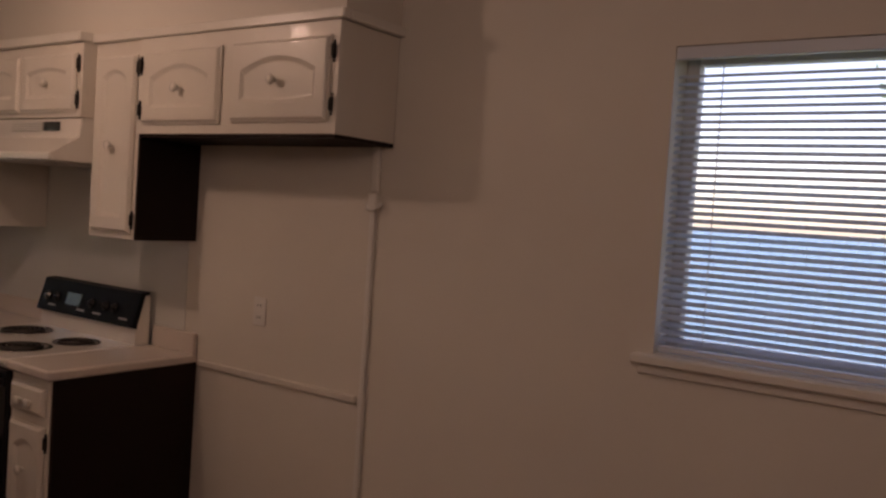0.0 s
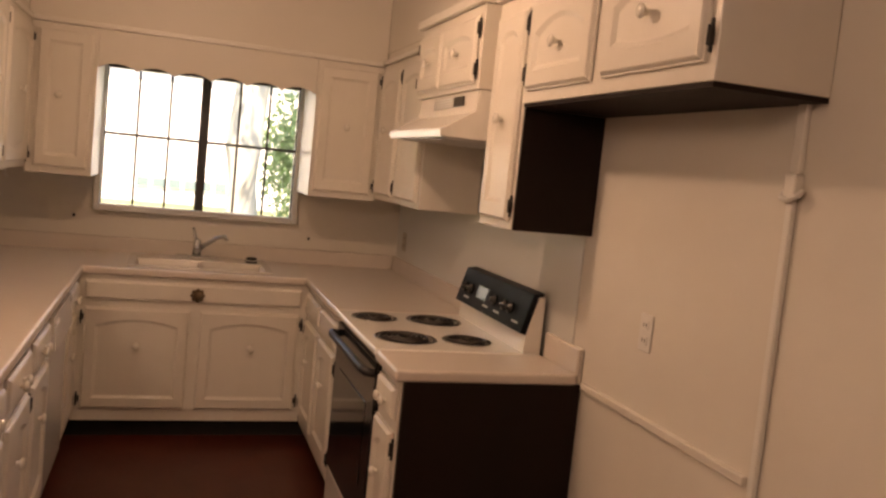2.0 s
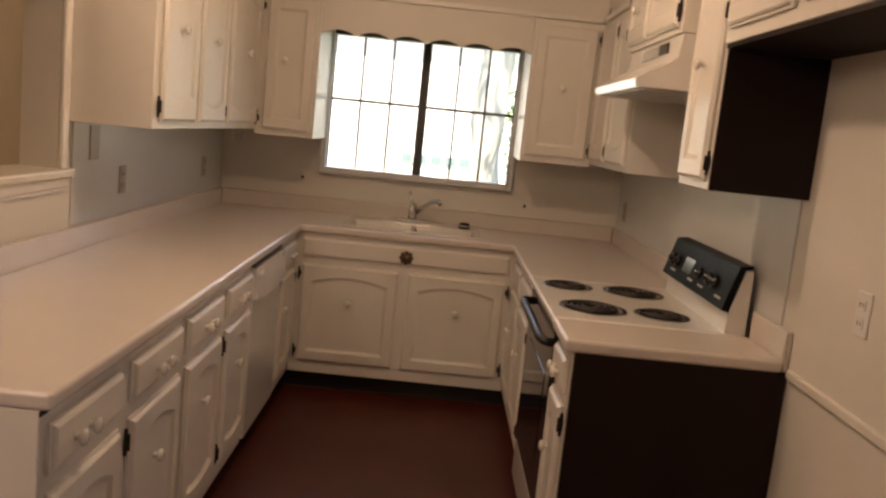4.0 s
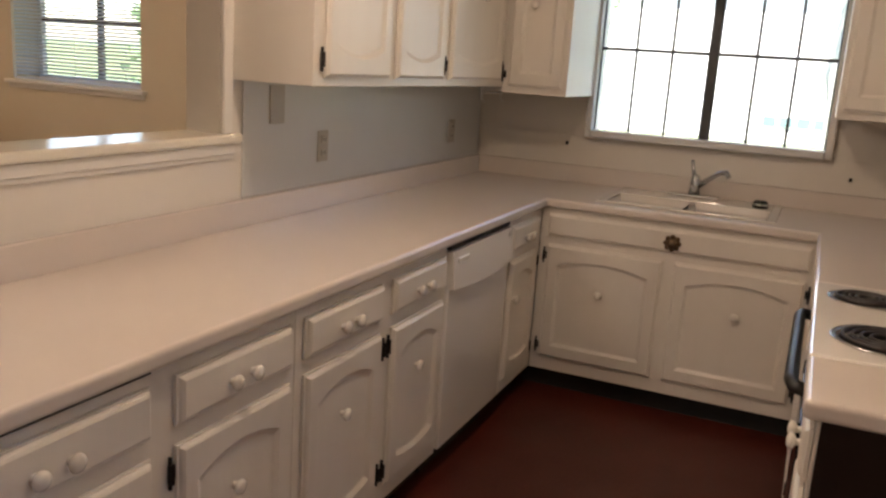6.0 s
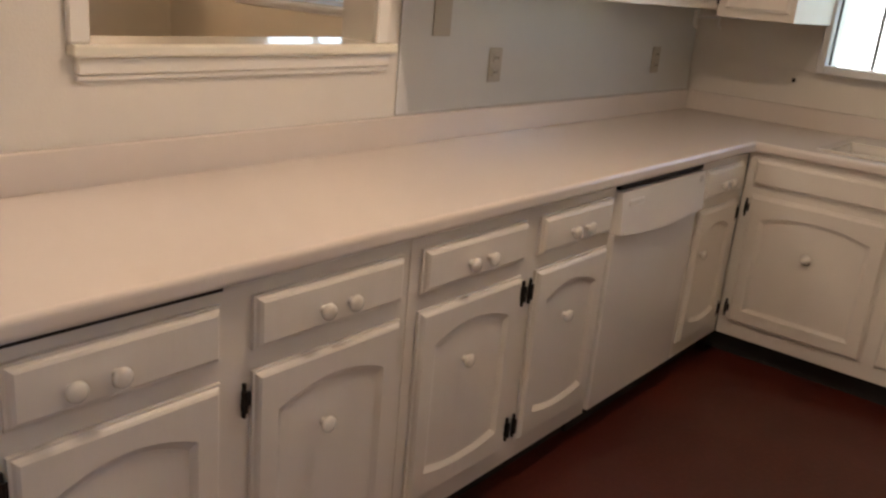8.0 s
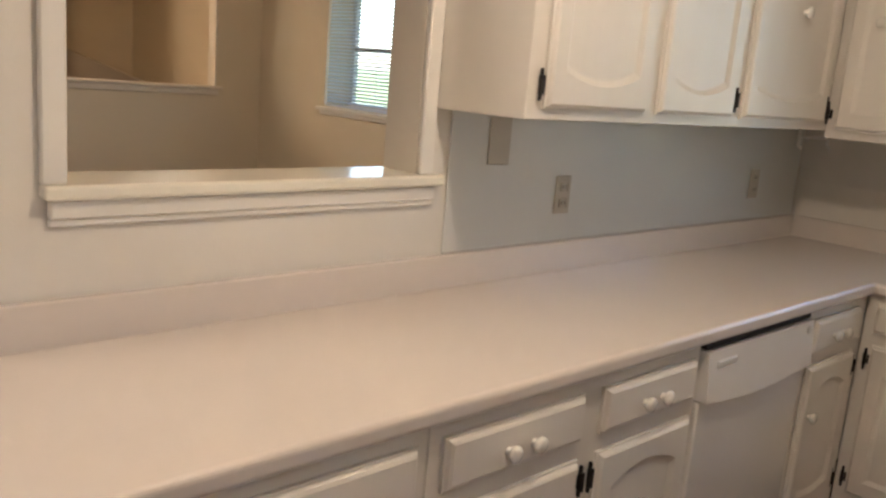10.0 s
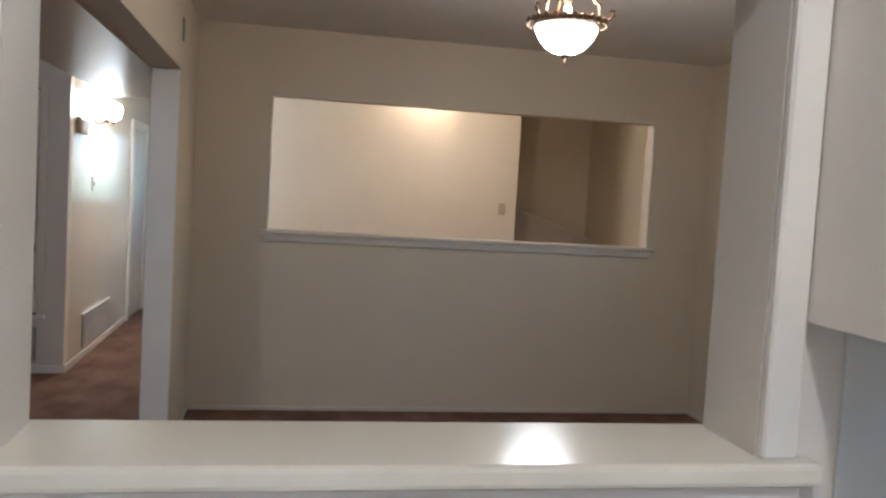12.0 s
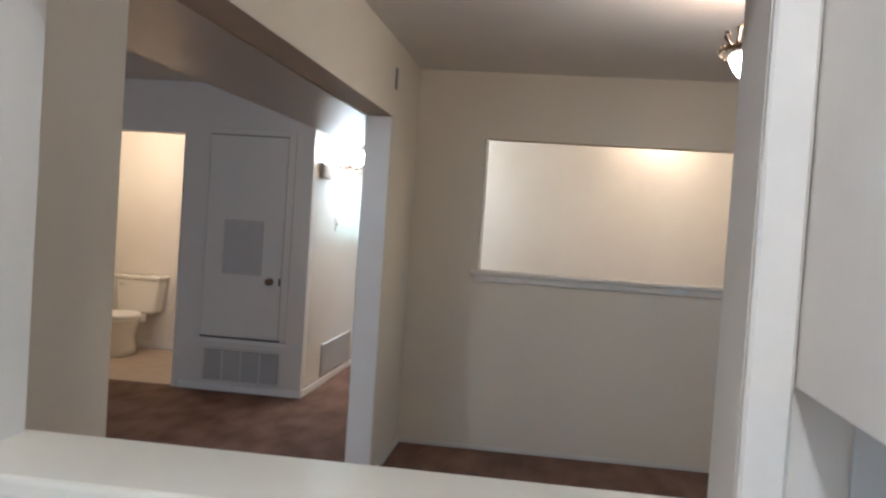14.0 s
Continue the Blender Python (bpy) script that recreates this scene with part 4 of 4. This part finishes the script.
    th = empty(name, (u, plane, z) if axis == "y" else (plane, u, z), label, "outlet" if kind != "switch" else "switch")

    def b(ua, ub, da, db, za, zb, bev=0.001):
        d0, d1 = plane + s * da, plane + s * db
        if axis == "y":
            return box(u + ua, u + ub, min(d0, d1), max(d0, d1), z + za, z + zb, bev)
        return box(min(d0, d1), max(d0, d1), u + ua, u + ub, z + za, z + zb, bev)

    part("cover", b(-w / 2, w / 2, 0.0005, 0.006, -h / 2, h / 2, 0.002), mat, th)
    if kind == "outlet":
        for dz in (-0.024, 0.024):
            soc = part("socket", b(-0.017, 0.017, 0.0062, 0.009, dz - 0.014, dz + 0.014, 0.003), mat, th)
            for du in (-0.007, 0.007):
                part("slot", b(du - 0.0015, du + 0.0015, 0.0091, 0.0097, dz - 0.005, dz + 0.006, 0.0), SHADOWGAP, soc, "dark slot")
    elif kind == "switch":
        part("toggle", b(-0.005, 0.005, 0.0062, 0.018, -0.012, 0.012, 0.002), mat, th)
    return th


Y0, YR = ("y", 0.006, 1), ("y", 2.4345, -1)
plate("wall_outlet", Y0, -4.01, 1.145, "beige duplex outlet on the splash panel")
plate("wall_outlet", Y0, -5.215, 1.145, "beige duplex outlet on the splash panel")
plate("blank_plate", Y0, -3.712, 1.305, "beige blank wall plate under the cabinet", "blank", w=0.085, h=0.13)
plate("light_switch", ("y", 0.0, 1), -2.405, 1.415, "white light switch beside the pass-through", "switch", PLASTIC)
plate("wall_outlet", YR, -2.566, 1.14, "white duplex outlet in the refrigerator space", mat=PLASTIC)
plate("wall_outlet", ("y", 2.429, -1), -5.41, 1.113, "beige duplex outlet near the corner")
plate("light_switch", ("y", -7.215, 1), -4.964, 1.41, "beige light switch on the entry wall", "switch")
plate("light_switch", ("x", -1.25, -1), -6.65, 1.44, "white light switch under the sconce", "switch", PLASTIC)
plate("wall_vent", ("x", -2.26, -1), -3.953, 2.335, "small grey chime grille high on the partition", "blank", DULL, 0.06, 0.125)

for y, z in ((0.50, 1.11), (1.86, 1.07)):
    plate("wall_hook", ("x", -5.614, 1), y, z, "small dark screw hook on the splash panel", "blank", HINGE, 0.014, 0.018)
th = empty("paper_towel_bracket", (-5.3, 0.12, 1.36), "white wire bracket under the corner cabinet", "bracket")
for x in (-5.50, -5.24):
    part("arm", tube([(x, 0.15, 1.375), (x, 0.15, 1.315), (x, 0.165, 1.30)], 0.006, 6), PLASTIC, th)
part("bar", tube([(-5.50, 0.15, 1.345), (-5.24, 0.15, 1.345)], 0.004, 6), PLASTIC, th)

con = empty("surface_conduit", (-2.0, 2.43, 0), "pale grey plastic cable conduit running up the wall", "conduit")
part("channel", box(-2.012, -1.988, 2.417, 2.434, 0.0, 1.585, 0.006, 3), PLASTIC, con)
part("wide_channel", box(-2.016, -1.982, 2.418, 2.434, 1.645, 1.825, 0.005, 2), TRIM, con)
part("clip", tube([(-2.02, 2.415, 1.60), (-2.015, 2.405, 1.585), (-1.99, 2.40, 1.58), (-1.965, 2.405, 1.59), (-1.96, 2.42, 1.605)], 0.007, 6), PLASTIC, con, "white plastic clip")
part("box", box(-2.014, -1.974, 2.404, 2.434, 1.587, 1.643, 0.006, 2), TRIM, con)

# ---- dining pendant ----


def pendant():
    x, y = -3.99, -2.58
    th = empty("pendant_lamp", (x, y, CEILZ), "bronze pendant lamp with a glowing alabaster glass bowl", "pendant lamp")
    part("canopy", lathe([(0.065, 0), (0.062, -0.012), (0.04, -0.025), (0.012, -0.03)], 20, (x, y, CEILZ - 0.001)), BRONZE, th, smooth=True)
    part("stem", lathe([(0.006, 0), (0.006, -0.03), (0.012, -0.04), (0.006, -0.05), (0.005, -0.10), (0.014, -0.12), (0.016, -0.16), (0.005, -0.19)], 12, (x, y, CEILZ - 0.025)), BRONZE, th, smooth=True)
    part("candle_cover", lathe([(0.013, 0), (0.016, 0.03), (0.013, 0.07), (0.003, 0.09)], 12, (x, y, 2.269)), BOWL, th, "lit candle-shaped bulb", True)
    part("bowl", lathe([(0.128, 0.0), (0.131, -0.008), (0.126, -0.035), (0.110, -0.066), (0.083, -0.096), (0.048, -0.117), (0.02, -0.126)], 36, (x, y, 2.266)), BOWL, th, "glowing alabaster glass bowl", True)
    ring = part("rim", lathe([(0.146, -0.012), (0.160, -0.004), (0.168, 0.008), (0.164, 0.018), (0.15, 0.02), (0.143, 0.012)], 36, (x, y, 2.266)), BRONZE, th, "ornate bronze rim", True)
    leaf = bmesh.new()
    lathe([(0.004, -0.016), (0.012, -0.006), (0.014, 0.004), (0.009, 0.014), (0.002, 0.02)], 7, bm=leaf)
    bmesh.ops.scale(leaf, vec=(1.0, 0.5, 1.0), verts=leaf.verts[:])
    me = mesh_of(leaf, "ornament", BRONZE, True)
    n = 26
    for k in range(n):
        a = 2 * math.pi * k / n
        o = put("ornament", me, ring, (x + 0.168 * math.cos(a), y + 0.168 * math.sin(a), 2.272), (0, 0, math.degrees(a) + 90))
    for k in range(3):
        a = 2 * math.pi * k / 3 + 0.55
        c, s = math.cos(a), math.sin(a)
        pts = [(0.15, 2.279), (0.135, 2.314), (0.137, 2.349), (0.115, 2.364), (0.10, 2.389), (0.075, 2.414), (0.04, 2.429), (0.008, 2.434)]
        part("arm", tube([(x + r * c, y + r * s, z) for r, z in pts], [0.004, 0.004, 0.008, 0.008, 0.004, 0.004, 0.004, 0.004], 8), BRONZE, th, smooth=True)
        pts = [(0.165, 2.276), (0.185, 2.289), (0.20, 2.304), (0.198, 2.322), (0.185, 2.326), (0.18, 2.316)]
        part("scroll", tube([(x + r * c, y + r * s, z) for r, z in pts], [0.004, 0.005, 0.006, 0.006, 0.005, 0.004], 8), BRONZE, th, smooth=True)
    part("finial", lathe([(0.026, 0.0), (0.024, -0.008), (0.012, -0.016), (0.009, -0.024), (0.012, -0.028), (0.006, -0.036), (0.009, -0.041), (0.002, -0.048)], 16, (x, y, 2.146)), BRONZE, th, smooth=True)


pendant()

# ---- hall closet, sconce, vents ----


def closet_door():
    d = empty("door_1", (-0.705, -5.822, 0.45), "white painted closet door with a small vent panel", "door")
    d["kind"] = "structure"
    x0, x1 = -1.040, -0.380
    part("leaf", box(x0, x1, -5.830, -5.804, 0.46, 2.125, 0.003), PANELING, d)
    for b in ((x0 - 0.062, x0 - 0.004, 0.46, 2.185), (x0 - 0.004, x1 + 0.004, 2.131, 2.185), (x1 + 0.004, x1 + 0.02, 0.46, 2.185)):
        part("casing", box(b[0], b[1], -5.830, -5.812, b[2], b[3], 0.003), PANELING, d)
    v = part("vent_panel", box(-0.870, -0.535, -5.804, -5.798, 0.985, 1.432, 0.002), GRILLE, d, "grey perforated vent panel")
    for b in ((-0.880, -0.525, 0.975, 0.985), (-0.880, -0.525, 1.432, 1.442)):
        part("vent_rim", box(b[0], b[1], -5.804, -5.794, b[2], b[3], 0.001), PANELING, v)
    part("knob", lathe([(0.03, 0), (0.028, 0.006), (0.01, 0.012), (0.01, 0.03), (0.026, 0.04), (0.028, 0.055), (0.016, 0.066), (0.003, 0.068)], 16, (-0.950, -5.804, 0.943), Matrix.Rotation(radians(-90), 4, "X")), BRONZE, d, "dark bronze knob", True)
    part("strike", box(-1.038, -1.021, -5.804, -5.800, 0.913, 0.973, 0.001), HINGE, d, "dark latch plate")
    part("ledge", box(-1.115, -0.355, -5.830, -5.797, 0.415, 0.445, 0.004), TRIM, d, "white painted ledge")
    # two solid strips carry the shade of the door gaps as colour
    part("gap", box(-1.05, -0.37, -5.830, -5.806, 0.447, 0.4585), SHADOWGAP, d, "near-black strip painting the shaded gap under the door")
    part("gap", box(x0, x1, -5.830, -5.8045, 2.1255, 2.1305), SHADOWGAP, d, "near-black strip painting the shaded gap above the door")
    g = empty("return_grille", (-0.735, -5.830, 0.09), "grey metal return-air grille with four louvred bays", "vent grille")
    # flat plate, darkened in place of an unlit duct
    part("back_plate", box(-1.055, -0.410, -5.830, -5.826, 0.09, 0.35), SHADOWGAP, g, "near-black plate painting the duct's shade behind louvres")
    bays = [(-1.055 + 0.161 * i, -1.055 + 0.161 * (i + 1)) for i in range(4)]
    for b in ((-1.067, -0.398, 0.345, 0.362), (-1.067, -0.398, 0.082, 0.096)):
        part("frame", box(b[0], b[1], -5.830, -5.816, b[2], b[3], 0.002), DULLTRIM, g)
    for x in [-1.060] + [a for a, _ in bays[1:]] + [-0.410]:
        part("frame", box(x - 0.008, x + 0.008, -5.830, -5.817, 0.097, 0.344, 0.002), DULLTRIM, g)
    bm = bmesh.new()
    block(bm, -0.072, 0.072, -0.001, 0.001, -0.007, 0.007)
    me = mesh_of(bm, "louvre", GRILLE)
    for a, b in bays:
        for i in range(17):
            put("louvre", me, g, ((a + b) / 2, -5.821, 0.105 + i * 0.0143), (35, 0, 0))


closet_door()


def sconce():
    s = empty("wall_sconce", (-1.25, -6.78, 1.92), "bright two-bulb wall sconce in the corridor", "wall sconce")
    part("back_plate", box(-1.27, -1.252, -6.93, -6.63, 1.95, 2.05, 0.006, 2), BRONZE, s)
    for y in (-6.9, -6.66):
        part("arm", tube([(-1.27, y, 1.99), (-1.32, y, 1.96), (-1.35, y, 1.98)], 0.008, 8), BRONZE, s, smooth=True)
        part("cup", lathe([(0.006, -0.03), (0.018, -0.02), (0.026, 0.0), (0.024, 0.012)], 12, (-1.35, y, 1.985)), BRONZE, s, "dark bronze cup", True)
        part("shade", lathe([(0.02, 0), (0.055, 0.03), (0.075, 0.08), (0.07, 0.13), (0.05, 0.15)], 16, (-1.35, y, 1.99)), SCONCE, s, "glowing glass shade", True)


sconce()
box_ob = empty("door_chime", (-1.25, -6.15, 1.83), "small beige wall box beside the sconce", "chime box")
part("cover", box(-1.29, -1.252, -6.29, -6.02, 1.83, 1.96, 0.006, 2), BEIGE, box_ob)
part("grille", box(-1.294, -1.2905, -6.25, -6.06, 1.85, 1.94, 0.001), DULLTRIM, box_ob)
g = empty("wall_register", (-1.25, -6.9, 0.08), "white metal wall register near the corridor floor", "vent grille")
part("frame", box(-1.261, -1.251, -7.43, -6.40, 0.08, 0.36, 0.004), GRILLE, g)
for i in range(12):
    part("louvre", box(-1.267, -1.2612, -7.40, -6.43, 0.10 + i * 0.021, 0.108 + i * 0.021, 0.001), GRILLE, g)
part("top_lip", box(-1.27, -1.251, -7.45, -6.38, 0.361, 0.373, 0.003), TRIM, g)
d = empty("door_2", (-1.250, -8.8, 0), "cream corridor door standing ajar in its casing", "door")
d["kind"] = "structure"
part("casing", box(-1.280, -1.251, -8.46, -8.36, 0, 2.12, 0.004), TRIM, d)
part("casing", box(-1.280, -1.251, -9.34, -9.25, 0, 2.12, 0.004), TRIM, d)
part("casing", box(-1.280, -1.251, -9.25, -8.46, 2.03, 2.12, 0.004), TRIM, d)
# no hole here: a dark sheet paints the unlit opening on the wall
part("gap", box(-1.254, -1.251, -8.56, -8.46, 0, 2.03), SHADOWGAP, d, "near-black sheet painted as the unlit door opening")
part("leaf", box(-1.266, -1.251, -9.25, -8.561, 0.01, 2.03, 0.003), PANELING, d)
for n_, x in (("trim_bath_left", 0.595), ("trim_bath_right", -0.149)):
    rail(n_, x, x + 0.014, -5.957, -5.824, 0, 2.12, "white painted jamb")


def toilet():
    t = empty("toilet", (0.96, -6.980, 0.006), "white porcelain two-piece toilet against the bathroom wall", "toilet")
    x = 0.96
    bm = box(x - 0.235, x + 0.235, -7.480, -7.280, 0.39, 0.735, 0.025, 3)
    for v in bm.verts:
        if v.co.z < 0.5:
            v.co.x = x + (v.co.x - x) * 0.88
    part("tank", bm, PORCELAIN, t, smooth=False)
    part("tank_lid", box(x - 0.25, x + 0.25, -7.492, -7.268, 0.736, 0.772, 0.012, 3), PORCELAIN, t)
    part("flush_lever", tube([(x + 0.17, -7.280, 0.68), (x + 0.17, -7.265, 0.68), (x + 0.11, -7.260, 0.672)], 0.006, 8), CHROME, t, "chrome flush lever", True)

    def oval(rx, ry, cy, z, bm, n=24):
        return [bm.verts.new((x + rx * math.cos(2 * math.pi * i / n), cy + ry * math.sin(2 * math.pi * i / n), z)) for i in range(n)]

    bm = bmesh.new()
    rings = [oval(0.13, 0.24, -7.020, 0.006, bm), oval(0.115, 0.22, -7.030, 0.08, bm), oval(0.105, 0.20, -7.020, 0.17, bm), oval(0.14, 0.22, -6.980, 0.26, bm), oval(0.18, 0.25, -6.960, 0.34, bm), oval(0.188, 0.265, -6.950, 0.385, bm), oval(0.14, 0.21, -6.940, 0.385, bm), oval(0.09, 0.13, -6.940, 0.25, bm)]
    for a, b in zip(rings, rings[1:]):
        for i in range(24):
            bm.faces.new((a[i], a[(i + 1) % 24], b[(i + 1) % 24], b[i]))
    bm.faces.new(rings[0]), bm.faces.new(rings[-1])
    part("bowl", bm, PORCELAIN, t, smooth=True)
    part("shelf", box(x - 0.12, x + 0.12, -7.300, -7.160, 0.30, 0.388, 0.02, 2), PORCELAIN, t)
    bm = bmesh.new()
    rings = [oval(0.19, 0.255, -6.950, 0.387, bm), oval(0.195, 0.26, -6.950, 0.40, bm), oval(0.193, 0.258, -6.950, 0.418, bm), oval(0.175, 0.24, -6.950, 0.426, bm)]
    for a, b in zip(rings, rings[1:]):
        for i in range(24):
            bm.faces.new((a[i], a[(i + 1) % 24], b[(i + 1) % 24], b[i]))
    bm.faces.new(rings[0]), bm.faces.new(rings[-1])
    part("seat_lid", bm, PLASTIC, t, "closed white seat lid", True)


toilet()

# ---- outdoors ----
bm = bmesh.new()
bmesh.ops.create_grid(bm, x_segments=24, y_segments=24, size=400)
for v in bm.verts:
    v.co.z = -0.35
solid("ground", bm, GRASS, "sunlit lawn round the house", "lawn")
solid("pavement", box(-22, -15, -30, 30, -0.347, -0.31), CONCRETE, "pale concrete driveway", "driveway")


def tree(x, y, h, lean, crown_r, crown_z, leaves, seed, label, low=3, thick=0.3, spread=1.0):
    rnd = random.Random(seed)
    t = empty("tree", (x, y, -0.35), label, "tree")
    pts = [(x + lean * (i / 8) ** 1.5 + rnd.uniform(-0.05, 0.05), y + rnd.uniform(-0.05, 0.05), -0.4 + h * i / 8) for i in range(9)]
    bm = tube(pts, [thick * (1 - 0.08 * i) for i in range(9)], 14)
    ends = []
    for k in range(7):
        a = rnd.uniform(0, 6.28)
        base = Vector(pts[low + k % (8 - low)])
        tip = base + Vector((math.cos(a) * crown_r * 0.8, math.sin(a) * crown_r * 0.8, rnd.uniform(0.3, 1.8)))
        mid = (base + tip) / 2 + Vector((0, 0, rnd.uniform(0.1, 0.5)))
        tube([base, mid, tip], [thick * 0.35, thick * 0.2, thick * 0.08], 7, bm)
        ends += [mid, tip]
    part("trunk", bm, BARK, t, "rough brown bark", True)
    verts, faces = [], []
    clumps = [e + Vector((rnd.gauss(0, 0.5 * spread), rnd.gauss(0, 0.5 * spread), rnd.gauss(0, 0.4))) for e in ends for _ in range(3)]
    clumps += [Vector((x + rnd.gauss(0, crown_r * 0.5), y + rnd.gauss(0, crown_r * 0.5), crown_z + rnd.gauss(0, 0.9))) for _ in range(16)]
    for i in range(leaves):
        c = rnd.choice(clumps) + Vector((rnd.gauss(0, 0.38 * spread), rnd.gauss(0, 0.38 * spread), rnd.gauss(0, 0.3)))
        q = Euler((rnd.uniform(0, 6.28), rnd.uniform(0, 6.28), rnd.uniform(0, 6.28))).to_matrix()
        s = rnd.uniform(0.05, 0.11) * (0.4 + 0.6 * spread)
        k = len(verts)
        verts += [c + q @ Vector(p) for p in ((-s, 0, 0), (0, -s * 0.45, s * 0.1), (s, 0, 0), (0, s * 0.45, s * 0.1))]
        faces.append((k, k + 1, k + 2, k + 3))
    me = bpy.data.meshes.new("crown")
    me.from_pydata([v - origin(t) for v in verts], [], faces)
    me.materials.append(LEAF)
    o = new("crown", me)
    o.parent = t
    tagged(o, "many small green leaves", kind="stuff")
    return t


tree(-11.5, 1.9, 8.0, 0.3, 2.2, 7.5, 6000, 3, "tall pale-barked tree outside the sink window", 6, 0.27)
tree(-13.0, 2.85, 2.0, 0.1, 0.45, 0.7, 5200, 5, "leafy young tree outside the sink window", 3, 0.05, 0.45)
tree(-14.0, -2.0, 7.0, -0.4, 2.6, 5.5, 5000, 8, "broad shade tree beyond the driveway")
tree(-0.5, 13.0, 3.4, 0.2, 0.7, 1.3, 3500, 11, "small shade tree beyond the board fence", 3, 0.08, 0.8)


def house():
    h = empty("house", (-32, 2, -0.35), "pale two-storey house across the drive", "house")
    part("wall", box(-36, -30, -9, 14, -0.35, 5.2), SIDING, h)
    bm = bmesh.new()
    pr = [(-29.3, 5.15), (-36.7, 5.15), (-33, 7.2)]
    e = [[bm.verts.new((x, y, z)) for x, z in pr] for y in (-9.6, 14.6)]
    bm.faces.new(e[0]), bm.faces.new(e[1])
    for i in range(3):
        bm.faces.new((e[0][i], e[0][(i + 1) % 3], e[1][(i + 1) % 3], e[1][i]))
    part("roof", bm, ROOF, h)
    for k in range(6):
        y = 0.1 + k * 0.5
        w = part("window", box(-30.02, -29.96, y - 0.22, y + 0.22, 0.13, 0.49), TRIM, h)
        part("pane", box(-29.96, -29.94, y - 0.19, y + 0.19, 0.16, 0.46), TEAL, w)
    part("door", box(-30.02, -29.95, 8.2, 9.2, -0.3, 1.8), TRIM, h)


house()


def board_fence():
    # added fence: fills the window with daylight blue and hides the lawn
    f = empty("board_fence", (0, 11.5, -0.35), "added board fence in the blue of the daylight across the side yard", "fence")
    bm = bmesh.new()
    block(bm, -0.07, 0.07, -0.012, 0.012, 0, 1.97, 0.004)
    me = mesh_of(bm, "board", DAYBLUE)
    for i in range(110):
        put("board", me, f, (-8 + i * 0.146, 11.5, -0.348))
    for z in (0.0, 1.1):
        part("rail", box(-8.1, 8.1, 11.515, 11.55, z, z + 0.09), DAYBLUE, f)


board_fence()


def hedge(x, y, sx, sy, h, leaves, seed):
    rnd = random.Random(seed)
    verts, faces = [], []
    for i in range(leaves):
        c = Vector((x + rnd.uniform(-sx, sx), y + rnd.uniform(-sy, sy), -0.35 + h * rnd.random() ** 0.7 * (0.8 + 0.3 * math.sin(x + i))))
        q = Euler((rnd.uniform(0, 6.28), rnd.uniform(0, 6.28), rnd.uniform(0, 6.28))).to_matrix()
        s = rnd.uniform(0.05, 0.1)
        k = len(verts)
        verts += [c + q @ Vector(p) for p in ((-s, 0, 0), (0, -s * 0.5, 0), (s, 0, 0), (0, s * 0.5, 0))]
        faces.append((k, k + 1, k + 2, k + 3))
    me = bpy.data.meshes.new("hedge")
    me.from_pydata(verts, [], faces)
    me.materials.append(LEAF)
    return tagged(new("hedge", me), "dense green hedge outside a window", "hedge", "", "stuff")


hedge(-9.5, -3.3, 0.6, 2.5, 2.6, 7000, 21)
